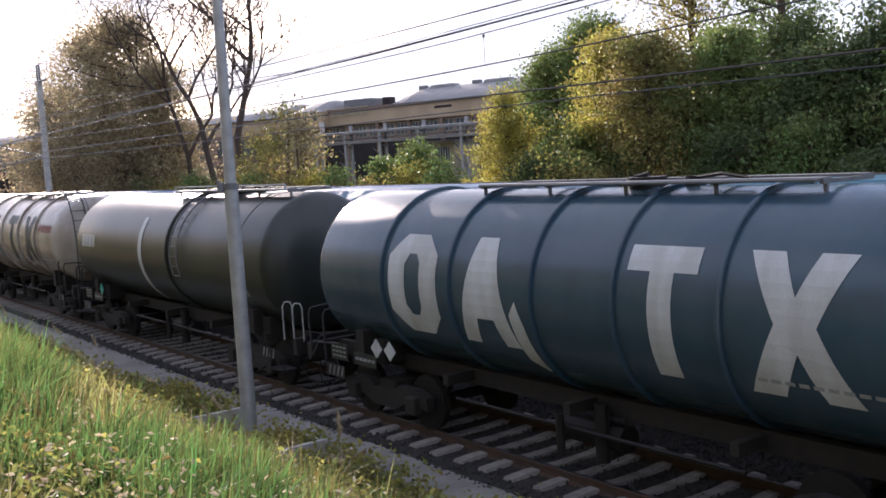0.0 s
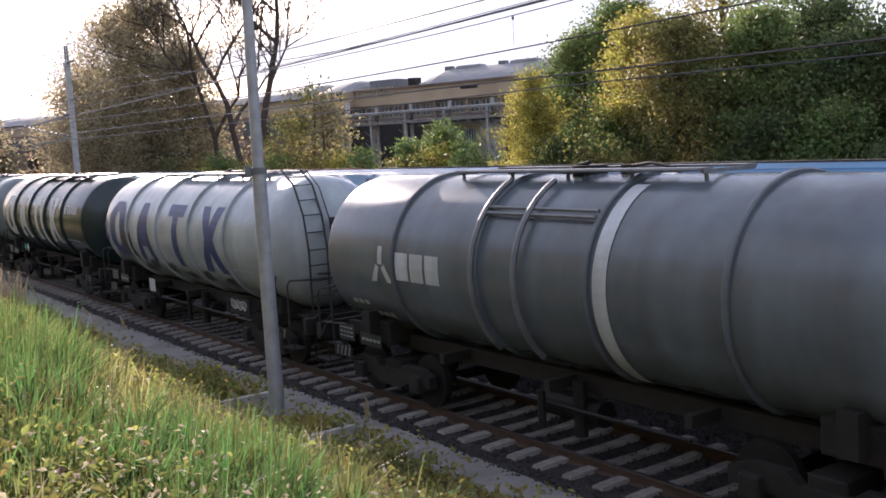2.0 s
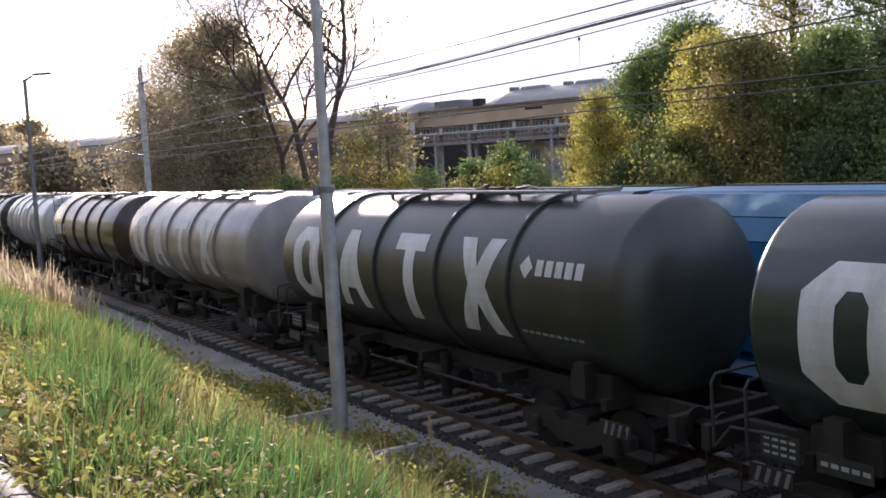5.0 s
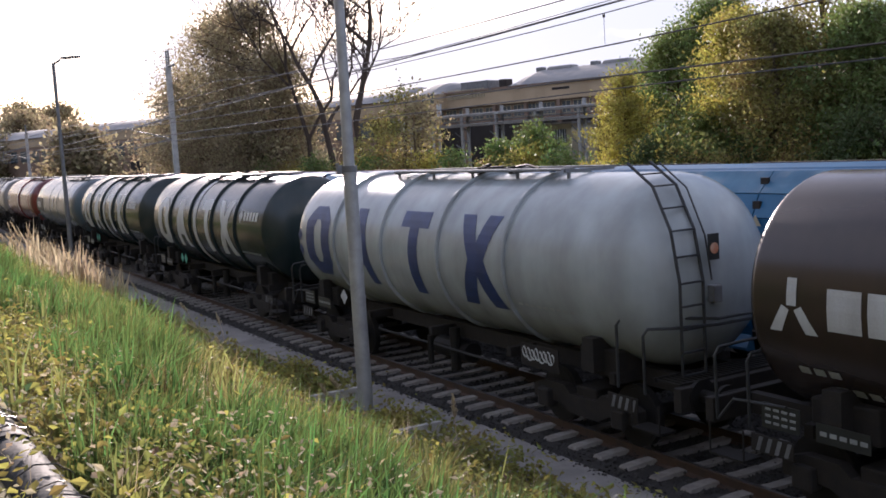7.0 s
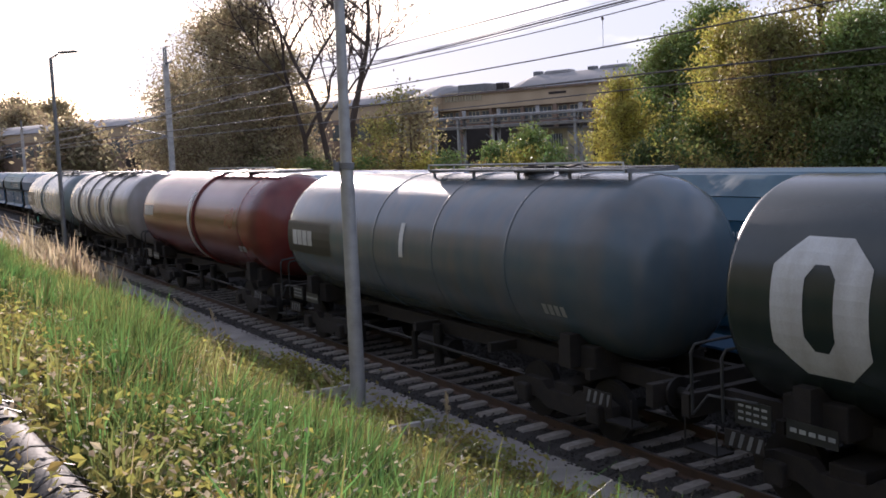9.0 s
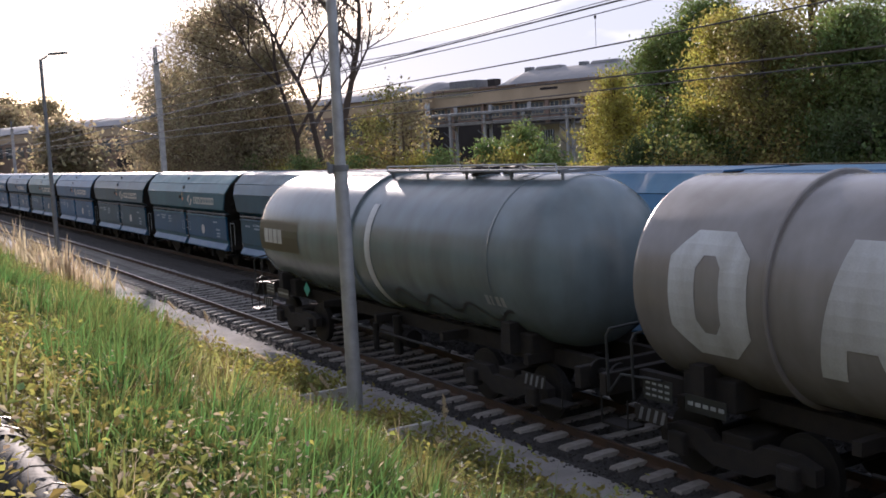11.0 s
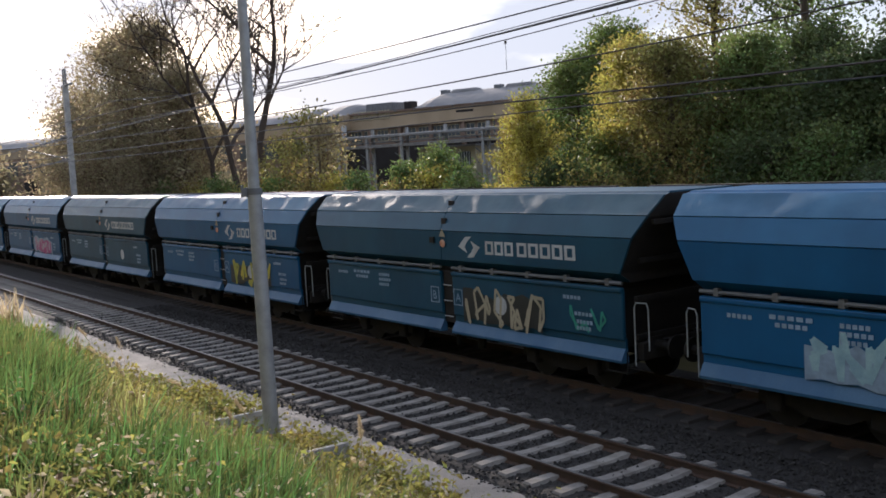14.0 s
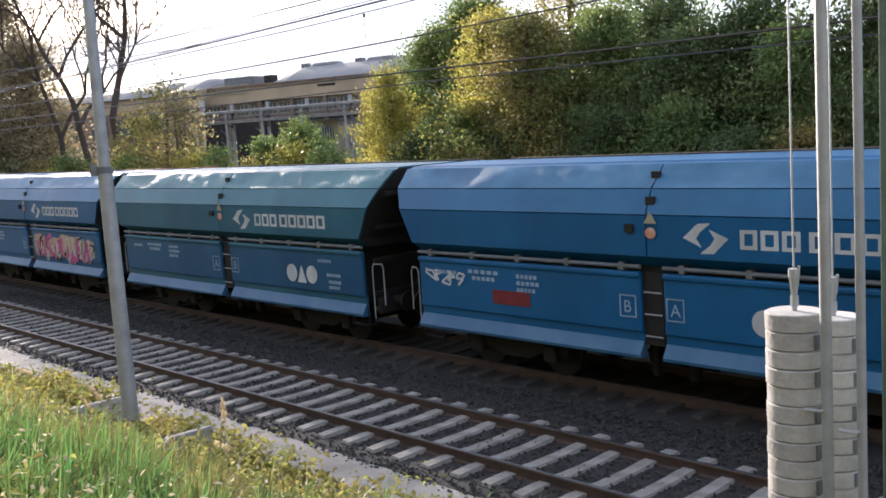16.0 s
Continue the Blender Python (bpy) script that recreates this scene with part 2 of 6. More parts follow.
def build_ground():
    xs = axis((-3000, -400, 260), (-400, -60, 17), (-60, 12, 0.8), (12, 120, 12), (120, 3001, 320))
    ys = axis((-3000, -200, 280), (-200, -30, 17), (-30, -6, 2.0), (-6, 7.4, 0.55), (7.4, 9.2, 0.3), (9.2, 20.5, 1.6), (20.5, 30, 1.6), (30, 200, 17), (200, 3001, 280))
    v = [(x, y, ground_z(x, y)) for y in ys for x in xs]
    k = len(xs)
    f = [(j * k + i, j * k + i + 1, (j + 1) * k + i + 1, (j + 1) * k + i) for j in range(len(ys) - 1) for i in range(k - 1)]
    g = from_arrays("ground", v, f, "soil")
    tagged(g, "grassy railway bank and rough earth beside the tracks", "ground", kind="structure")


def build_path():
    bm = bmesh.new()
    xs = np.arange(-160, 14, 0.8)
    rows = []
    for x in xs:
        w = 7.45 + 0.16 * noise.noise((x * 0.4, 0, 0))
        rows.append([bm.verts.new((x, y, z)) for y, z in ((w - 0.5, -0.35), (w, -0.175), (8.3, -0.17), (8.75, -0.2), (9.0, -0.4))])
    for a, b in zip(rows[:-1], rows[1:]):
        for i in range(4):
            bm.faces.new((a[i], b[i], b[i + 1], a[i + 1]))
    tagged(finish("path", bm, "path"), "grey trodden gravel path along the track", "path", kind="structure")
    bm = bmesh.new()
    sweep_x(bm, [(8.35, -0.35), (8.55, -0.2), (8.8, -0.17), (12.1, -0.18), (12.35, -0.22), (12.6, -0.18), (16.2, -0.18), (16.9, -0.5), (8.35, -0.5)], -420, 60)
    tagged(finish("ballast_bed", bm, "ballast"), "dark brown crushed stone ballast under the tracks", "ballast", kind="structure")


RAIL = [(-0.075, -0.172), (0.075, -0.172), (0.075, -0.16), (0.012, -0.14), (0.010, -0.045), (0.036, -0.035), (0.036, -0.008), (0.028, 0.0), (-0.028, 0.0), (-0.036, -0.008), (-0.036, -0.035), (-0.010, -0.045), (-0.012, -0.14), (-0.075, -0.16)]


def build_track(yc, label, sleepers=True, stone="sleeper"):
    t = new("railway_track")
    t.location = (0, yc, 0)
    tagged(t, label, "track", kind="structure")
    for y in (-0.752, 0.752):
        bm = bmesh.new()
        sweep_x(bm, [(y + a, b) for a, b in RAIL], -420, 60)
        r = part("rail", bm, "rail", t, "rusty steel rail with worn head")
        bm = bmesh.new()
        box(bm, (-180, y, 0.0005), (480, 0.05, 0.004))
        part("rail_head", bm, "rail_top", r, "polished running surface of the rail")
    if not sleepers:
        return t
    bm = bmesh.new()
    prof = [(-1.30, -0.155), (-1.27, -0.125), (-0.95, -0.112), (-0.55, -0.118), (-0.3, -0.135), (0.3, -0.135), (0.55, -0.118), (0.95, -0.112), (1.27, -0.125), (1.30, -0.155)]
    front, back, fb, bb = [], [], [], []
    for y, z in prof:
        fb.append(bm.verts.new((-0.14, y, -0.26)))
        front.append(bm.verts.new((-0.09, y, z)))
        back.append(bm.verts.new((0.09, y, z)))
        bb.append(bm.verts.new((0.14, y, -0.26)))
    for i in range(len(prof) - 1):
        for a, b in ((fb, front), (front, back), (back, bb)):
            bm.faces.new((a[i], a[i + 1], b[i + 1], b[i]))
    bm.faces.new((fb[0], front[0], back[0], bb[0]))
    bm.faces.new((bb[-1], back[-1], front[-1], fb[-1]))
    bmesh.ops.recalc_face_normals(bm, faces=bm.faces[:])
    s = part("sleeper", bm, stone, t)
    n = 0
    x = 2.5
    s.matrix_basis = pose(x, 0, 0)
    while n < 150:
        n += 1
        x -= 0.6
        share("sleeper", s, t, pose(x + random.uniform(-0.015, 0.015), random.uniform(-0.02, 0.02), random.uniform(-0.006, 0.004), 0, 0, random.uniform(-0.6, 0.6)))
    far = bmesh.new()
    while x > -260:
        x -= 0.6
        box(far, (x, 0, -0.19), (0.2, 2.6, 0.14))
    o = part("far_sleepers", far, stone, t, "row of far concrete sleepers")
    tagged(o, kind="stuff")
    return t


def scatter_stones():
    """Loose stones of the ballast along the camera's side of the tracks."""
    rng = np.random.default_rng(4)
    n = 30000
    x = -2 - 34 * rng.random(n) ** 1.3
    y = 8.38 + 4.4 * rng.random(n)
    z = np.where(y < 8.7, -0.22 + (y - 8.38) * 0.14, -0.17) + rng.normal(0, 0.012, n)
    base = np.array([(1, 0, 0), (-1, 0, 0), (0, 1, 0), (0, -1, 0), (0, 0, 1), (0, 0, -1)], float)
    tri = np.array([(0, 2, 4), (2, 1, 4), (1, 3, 4), (3, 0, 4), (2, 0, 5), (1, 2, 5), (3, 1, 5), (0, 3, 5)])
    r = rng.uniform(0.018, 0.042, n)
    v = base[None] * r[:, None, None] * rng.uniform(0.6, 1.25, (n, 6, 1))
    a = rng.uniform(0, 6.28, n)
    c, s = np.cos(a)[:, None], np.sin(a)[:, None]
    vx = v[..., 0] * c - v[..., 1] * s + x[:, None]
    vy = v[..., 0] * s + v[..., 1] * c + y[:, None]
    vz = v[..., 2] * 0.8 + v[..., 0] * 0.4 + z[:, None]
    verts = np.stack([vx, vy, vz], -1).reshape(-1, 3)
    faces = (tri[None] + 6 * np.arange(n)[:, None, None]).reshape(-1, 3)
    o = from_arrays("ballast_stones", verts.tolist(), faces.tolist(), "stone")
    tagged(o, "loose dark crushed stones of the track ballast", "ballast", kind="stuff")


build_ground()
build_path()
build_track(NEAR_Y, "railway track of rusty rails on concrete sleepers")
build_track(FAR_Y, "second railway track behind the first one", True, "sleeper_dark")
build_track(THIRD_Y, "third railway track hidden behind the wagons", False)
scatter_stones()


# ---- line-side masts and wires ----
def steel_pole():
    t = new("steel_pole")
    t.location = (-15.58, 7.23, -0.25)
    tagged(t, "thin galvanised steel pole standing at the foot of the bank", "pole")
    bm = bmesh.new()
    bar(bm, (0, 0, -0.3), (-0.03, 0.0, 4.45), 0.135, 24, 0.118)
    part("lower_tube", bm, "galv", t, smooth=True)
    bm = bmesh.new()
    bar(bm, (-0.03, 0.0, 4.45), (0.05, 0.0, 10.5), 0.098, 24, 0.072)
    part("upper_tube", bm, "galv", t, smooth=True)
    bm = bmesh.new()
    bar(bm, (-0.03, 0.0, 4.41), (-0.03, 0.0, 4.52), 0.138, 24)
    box(bm, (-0.05, -0.16, 4.46), (0.06, 0.10, 0.16), bevel=0.01)
    bar(bm, (-0.05, -0.21, 4.38), (-0.05, -0.21, 4.58), 0.03, 8)
    part("clamp", bm, "galv_dark", t, "dark clamp collar with a bolt")


def concrete_curb(x, y0, y1, top):
    """Upright slab across the foot of the bank, with a short return at its far end."""
    t = new("concrete_curb")
    t.location = (x, (y0 + y1) / 2, 0)
    tagged(t, "grey concrete slab edge half buried in the grass", "curb")
    h = (y1 - y0) / 2
    part("slab", box(bmesh.new(), (0, 0, top - 0.32), (0.09, y1 - y0, 0.64), bevel=0.012), "concrete", t)
    part("return_slab", box(bmesh.new(), (-0.33, h - 0.045, top - 0.34), (0.56, 0.09, 0.6), bevel=0.012), "concrete", t)


def lamp_post(x, y, z0, top, arm):
    t = new("street_lamp")
    t.location = (x, y, z0)
    tagged(t, "tall thin street lamp with a flat head", "street lamp")
    bm = bmesh.new()
    bar(bm, (0, 0, -0.5), (0, 0, top), 0.11, 14, 0.07)
    part("pole", bm, "galv_dark", t, smooth=True)
    bm = bmesh.new()
    bar(bm, (0, 0, top - 0.05), (arm * 0.3, arm * 0.25, top + 0.12), 0.045, 8)
    part("arm", bm, "galv_dark", t)
    bm = bmesh.new()
    box(bm, (arm * 0.75, arm * 0.6, top + 0.17), (abs(arm) * 0.9, 0.26, 0.09), Euler((0, 0, radians(40))).to_matrix(), bevel=0.03)
    part("lamp_head", bm, "galv_dark", t)


def catenary_mast(x, y, h, side=-1, big=True):
    t = new("catenary_mast")
    t.location = (x, y, -0.3)
    tagged(t, "concrete overhead line mast with bracket arm and insulators", "mast")
    bm = bmesh.new()
    box(bm, (0, 0, h / 2), (0.34, 0.3, h), bevel=0.03)
    part("post", bm, "concrete", t)
    bm = bmesh.new()
    chain(bm, [(-0.24, 0, h), (-0.24, 0, h + 0.95), (0.24, 0, h + 0.95), (0.24, 0, h)], 0.06)
    bar(bm, (-0.7, 0, h), (1.4, 0, h), 0.07, 6)
    part("top_frame", bm, "galv_dark", t)
    bm = bmesh.new()
    chain(bm, [(0, 0, 7.6), (0, side * 2.6, 6.9)], 0.04)
    chain(bm, [(0, 0, 6.2), (0, side * 2.6, 6.9), (0, side * 2.4, 5.6)], 0.035)
    chain(bm, [(0, 0, 6.3), (0, side * 1.2, 6.0), (0, side * 2.5, 5.75)], 0.03)
    part("bracket", bm, "galv_dark", t)
    for z in (7.6, 6.2):
        bm = bmesh.new()
        for i in range(4):
            bar(bm, (0, side * (0.2 + i * 0.09), z), (0, side * (0.25 + i * 0.09), z), 0.075, 10)
        part("insulator", bm, "porcelain", t)


def wire(y, pts, label, r=0.014):
    """A wire along the line through (x, z) points, smoothed between them."""
    pts = [(-260, pts[0][1])] + pts + [(60, pts[-1][1])]
    xs = np.array([p[0] for p in pts], float)
    zs = np.array([p[1] for p in pts], float)
    x = np.arange(-260, 60.1, 2.0)
    z = np.interp(x, xs, zs)
    for _ in range(3):
        z[1:-1] = (z[:-2] + 2 * z[1:-1] + z[2:]) / 4
    bm = bmesh.new()
    chain(bm, [(float(a), y, float(b)) for a, b in zip(x, z)], r, 5)
    tagged(finish("overhead_wire", bm, "wire"), label, "wire", group="overhead wires")


def droppers(y, x0, step, n, za, zb):
    for i in range(n):
        x = x0 - i * step
        bm = bmesh.new()
        bar(bm, (x, y, za), (x, y, zb), 0.006, 5)
        box(bm, (x, y, za - 0.03), (0.05, 0.03, 0.07))
        tagged(finish("dropper", bm, "wire"), "thin dropper wire holding up the contact wire", "wire", group="droppers")


def counterweight(x, y, top, n):
    t = new("counterweight_stack")
    t.location = (x, y, top)
    tagged(t, "stack of round concrete tensioning weights on a rod", "counterweight", group="tensioning weights")
    R, H = 0.19, 0.122
    bm = bmesh.new()
    seg = 40
    ring = []
    for zz, rr in ((0, R - 0.008), (-0.008, R), (-H + 0.012, R), (-H + 0.004, R - 0.01)):
        ring.append([bm.verts.new((rr * math.cos(2 * math.pi * i / seg), rr * math.sin(2 * math.pi * i / seg), zz)) for i in range(seg)])
    for a, b in zip(ring[:-1], ring[1:]):
        for i in range(seg):
            bm.faces.new((a[i], b[i], b[(i + 1) % seg], a[(i + 1) % seg]))
    bm.faces.new(ring[0])
    bm.faces.new(list(reversed(ring[-1])))
    bmesh.ops.recalc_face_normals(bm, faces=bm.faces[:])
    d = part("weight_disc", bm, "concrete", t, smooth=True)
    for i in range(1, n):
        share("weight_disc", d, t, pose(random.uniform(-0.006, 0.006), random.uniform(-0.006, 0.006), -H * i, 0, 0, random.uniform(0, 360)))
    for i in range(1, n, 1):
        bm = bmesh.new()
        if i % 2:
            box(bm, (R * 0.91, -0.06, -H * i - 0.06), (0.035, 0.05, 0.10), bevel=0.004)
            part("slot_plate", bm, "galv_dark", t)
        else:
            bm.free()
    bm = bmesh.new()
    bar(bm, (0, 0, -H * n), (0, 0, 0.05), 0.018, 8)
    bar(bm, (0, 0, 0.03), (0, 0, 0.10), 0.028, 8)
    bar(bm, (0, 0, 0.10), (0, 0, 0.22), 0.02, 8, 0.034)
    bar(bm, (0, 0, 0.22), (0, 0, 0.28), 0.036, 10)
    bar(bm, (0.02, 0, 0.16), (0.035, 0, 0.30), 0.012, 8)
    part("rod_clamp", bm, "galv", t, "galvanised rod end with a wedge clamp")
    bm = bmesh.new()
    bar(bm, (0, 0, 0.28), (0, 0, 6.0), 0.007, 6)
    part("steel_rope", bm, "galv", t)


def guide_tube(x, y, z0, r):
    t = new("guide_tube")
    t.location = (x, y, z0)
    tagged(t, "galvanised guide tube beside the tensioning weights", "tube", group="guide tubes")
    bm = bmesh.new()
    bar(bm, (0, 0, 0), (0, 0, 9.0), r, 16)
    part("tube", bm, "galv", t, smooth=True)
    bm = bmesh.new()
    chain(bm, [(0, 0, 2.2), (-0.02, -0.06, 2.2), (-0.12, -0.06, 2.2)], 0.012)
    part("hook", bm, "galv", t)


steel_pole()
concrete_curb(-16.88, 6.7, 7.72, 0.1)
concrete_curb(-13.8, 6.8, 7.72, 0.1)
lamp_post(-46.5, 7.7, 0.0, 9.1, 1.0)
catenary_mast(-61.4, 16.75, 10.6)
catenary_mast(-122.0, 16.5, 9.0)
catenary_mast(-150.0, 7.9, 9.0, 1)
catenary_mast(-180.0, 16.5, 9.0)
catenary_mast(-92.0, 8.0, 8.2, 1)
wire(10.18, [(-120, 5.6), (-67, 5.57), (-38, 5.53), (-21, 5.49), (-13, 5.45), (-9, 5.38), (-5, 5.36)], "contact wire over the first track")
wire(10.18, [(-120, 6.9), (-61, 6.34), (-45, 6.06), (-25, 5.83), (-13, 5.88), (-8, 5.98), (0, 6.2)], "stitch wire over the first track", 0.012)
wire(10.18, [(-120, 6.9), (-44, 6.77), (-31, 6.70), (-18, 6.71), (-12, 6.77), (0, 6.9)], "upper wire over the first track", 0.012)
wire(10.18, [(-120, 5.8), (-80, 5.75), (-56, 5.87), (-38, 6.12), (-25, 6.31), (-17.8, 6.41), (-13, 6.52), (-10, 6.57), (0, 6.8)], "messenger wire over the first track", 0.015)
wire(10.34, [(-120, 5.8), (-80, 5.80), (-56, 5.93), (-38, 6.19), (-25, 6.39), (-17.8, 6.47), (-13, 6.60), (-10, 6.66), (0, 6.9)], "second messenger wire over the first track", 0.007)
wire(14.25, [(-120, 5.9), (-98, 5.84), (-53, 5.62), (-32, 5.52), (-12.5, 5.53), (-7, 5.45)], "contact wire over the second track")
wire(14.25, [(-120, 7.4), (-60, 7.2), (-30, 7.02), (-17.5, 7.12), (-14, 7.28), (0, 7.7)], "messenger wire over the second track", 0.012)
wire(16.7, [(-120, 7.2), (-61.4, 7.85), (-54.7, 8.86), (-46, 8.3), (-38.4, 7.93), (-29, 7.6), (-21, 7.8), (0, 8.3)], "feeder wire from the concrete mast", 0.015)
droppers(14.25, -17.2, 7.3, 1, 7.14, 6.5)
droppers(14.25, -31.0, 9.0, 3, 7.05, 5.55)


# ---- tank train ----
ZC, RT = 2.53, 1.42
TANK_V, HOP_V = 20.32, -20.6


def paint(name, col, col2, rough=0.24, scale=1.1, stretch=(1.2, 1.2, 0.16)):
    M[name] = mat(name, col, rough, 0.0, col2=col2, scale=scale, stretch=stretch, bump=0.05, bscale=2.6)
    return name


paint("tank_navy", (0.030, 0.068, 0.105), (0.048, 0.085, 0.115))
paint("tank_black", (0.013, 0.025, 0.027), (0.024, 0.037, 0.038))
paint("tank_charcoal", (0.024, 0.030, 0.028), (0.040, 0.046, 0.042), 0.34)
paint("tank_dirty_white", (0.47, 0.45, 0.41), (0.24, 0.20, 0.16))
paint("tank_white", (0.40, 0.455, 0.475), (0.29, 0.32, 0.33))
paint("tank_grey", (0.14, 0.175, 0.20), (0.10, 0.11, 0.12))
paint("tank_silver", (0.23, 0.30, 0.315), (0.16, 0.18, 0.175))
paint("tank_brown", (0.045, 0.031, 0.027), (0.032, 0.025, 0.023))
paint("tank_steel", (0.07, 0.112, 0.145), (0.115, 0.125, 0.13))
paint("tank_red", (0.17, 0.035, 0.03), (0.10, 0.03, 0.03))
paint("tank_sage", (0.17, 0.225, 0.245), (0.125, 0.155, 0.165))
paint("tank_mid", (0.28, 0.28, 0.28), (0.19, 0.18, 0.17))


def on_tank(x, s, lift=0.008):
    a = s / RT
    r = RT + lift
    return (x, -r * math.cos(a), ZC + r * math.sin(a))


def patch(bm, poly, lift=0.008):
    """A flat outline of (x, height along the shell) bent round the tank."""
    vs = [bm.verts.new((x, 0, s)) for x, s in poly]
    bm.faces.new(vs)


def bend(bm, lift=0.008):
    s = -1.6
    while s < 1.6:
        bmesh.ops.bisect_plane(bm, geom=bm.verts[:] + bm.edges[:] + bm.faces[:], plane_co=(0, 0, s), plane_no=(0, 0, 1))
        s += 0.16
    for v in bm.verts:
        v.co = on_tank(v.co.x, v.co.z, lift)
    bmesh.ops.recalc_face_normals(bm, faces=bm.faces[:])
    for f in bm.faces:
        if f.normal.y > 0:
            f.normal_flip()
    return bm


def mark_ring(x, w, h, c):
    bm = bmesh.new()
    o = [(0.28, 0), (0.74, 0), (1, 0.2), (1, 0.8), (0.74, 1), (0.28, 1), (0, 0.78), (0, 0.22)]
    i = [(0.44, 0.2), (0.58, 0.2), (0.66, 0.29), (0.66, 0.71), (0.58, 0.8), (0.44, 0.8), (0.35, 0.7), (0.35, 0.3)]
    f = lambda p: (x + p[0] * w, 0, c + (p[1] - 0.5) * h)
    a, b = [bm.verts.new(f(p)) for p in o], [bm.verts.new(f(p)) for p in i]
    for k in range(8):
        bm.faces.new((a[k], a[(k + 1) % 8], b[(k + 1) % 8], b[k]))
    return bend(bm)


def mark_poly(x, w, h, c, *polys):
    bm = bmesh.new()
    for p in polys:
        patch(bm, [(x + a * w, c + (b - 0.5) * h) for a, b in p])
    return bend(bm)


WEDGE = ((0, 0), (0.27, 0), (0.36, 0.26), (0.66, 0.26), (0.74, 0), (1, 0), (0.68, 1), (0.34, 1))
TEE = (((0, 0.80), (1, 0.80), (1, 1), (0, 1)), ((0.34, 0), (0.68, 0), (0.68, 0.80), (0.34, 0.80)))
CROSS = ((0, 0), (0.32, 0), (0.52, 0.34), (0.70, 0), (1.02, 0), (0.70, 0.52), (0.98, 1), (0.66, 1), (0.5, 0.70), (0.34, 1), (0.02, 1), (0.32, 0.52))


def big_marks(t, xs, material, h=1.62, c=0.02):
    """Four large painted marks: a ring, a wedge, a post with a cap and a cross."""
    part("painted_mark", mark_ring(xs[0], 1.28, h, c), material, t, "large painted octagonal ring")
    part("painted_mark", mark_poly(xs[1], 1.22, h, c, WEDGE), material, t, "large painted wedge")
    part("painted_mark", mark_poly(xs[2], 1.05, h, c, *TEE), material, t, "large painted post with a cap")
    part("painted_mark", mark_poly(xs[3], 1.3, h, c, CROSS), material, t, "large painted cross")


def bars_label(t, x, w, h, c, n, material, bold=0.72):
    """Small writing as plain bars."""
    step = w / n
    part("label", mark_poly(0, 1, 1, c, *[((x + i * step, 0.5 - h / 2), (x + i * step + step * bold, 0.5 - h / 2), (x + i * step + step * bold, 0.5 + h / 2), (x + i * step, 0.5 + h / 2)) for i in range(n)]), material, t, "row of painted bars")["kind"] = "stuff"


def band(t, x, w, s0, s1, material, lift=0.012):
    bm = bmesh.new()
    patch(bm, [(x, s0), (x + w, s0), (x + w, s1), (x, s1)])
    part("painted_band", bend(bm, lift), material, t, "painted band round the tank")


def diamonds(t, x, c, mats, s=0.17):
    for i, m in enumerate(mats):
        bm = box(bmesh.new(), (x + i * 0.4, -1.3, c), (s * 1.41, 0.012, s * 1.41), Euler((0, radians(45), 0)).to_matrix())
        part("hazard_plate", bm, m, t, "small diamond-shaped plate")


def shell(t, L, material, soft=False):
    """Barrel with dished ends; the near-side rim of one end lies at x = 0."""
    prof = [(-0.40, 0.0), (-0.38, 0.45), (-0.315, 0.86), (-0.215, 1.14), (-0.115, 1.30), (-0.035, 1.385), (0.02, 1.413), (0.06, RT)]
    if soft:
        prof = [(-0.62, 0.0), (-0.59, 0.4), (-0.49, 0.78), (-0.32, 1.08), (-0.08, 1.29), (0.15, 1.385), (0.42, RT)]
    prof = prof + [(x * L, RT) for x in (0.2, 0.35, 0.5, 0.65, 0.8)] + [(L - x, r) for x, r in reversed(prof)]
    seg = 56
    bm = bmesh.new()
    rings = []
    for x, r in prof:
        if r == 0:
            rings.append([bm.verts.new((x, 0, ZC))])
        else:
            rings.append([bm.verts.new((x, r * math.sin(2 * math.pi * i / seg), ZC + r * math.cos(2 * math.pi * i / seg))) for i in range(seg)])
    for a, b in zip(rings[:-1], rings[1:]):
        for i in range(seg):
            j = (i + 1) % seg
            if len(a) == 1:
                bm.faces.new((a[0], b[i], b[j]))
            elif len(b) == 1:
                bm.faces.new((a[i], a[j], b[0]))
            else:
                bm.faces.new((a[i], a[j], b[j], b[i]))
    bmesh.ops.recalc_face_normals(bm, faces=bm.faces[:])
    return part("barrel", bm, material, t, smooth=True)


def hoop(t, x, material, w=0.07, h=0.06):
    bm = bmesh.new()
    seg = 56
    loops = [[bm.verts.new((x + dx, (RT + dr) * math.sin(2 * math.pi * i / seg), ZC + (RT + dr) * math.cos(2 * math.pi * i / seg))) for i in range(seg)] for dx, dr in ((-w / 2, -0.005), (-w / 2, h * 0.7), (-w / 4, h), (w / 4, h), (w / 2, h * 0.7), (w / 2, -0.005))]
    for a, b in zip(loops[:-1], loops[1:]):
        for i in range(seg):
            bm.faces.new((a[i], a[(i + 1) % seg], b[(i + 1) % seg], b[i]))
    bmesh.ops.recalc_face_normals(bm, faces=bm.faces[:])
    return part("stiffening_ring", bm, material, t, smooth=True)


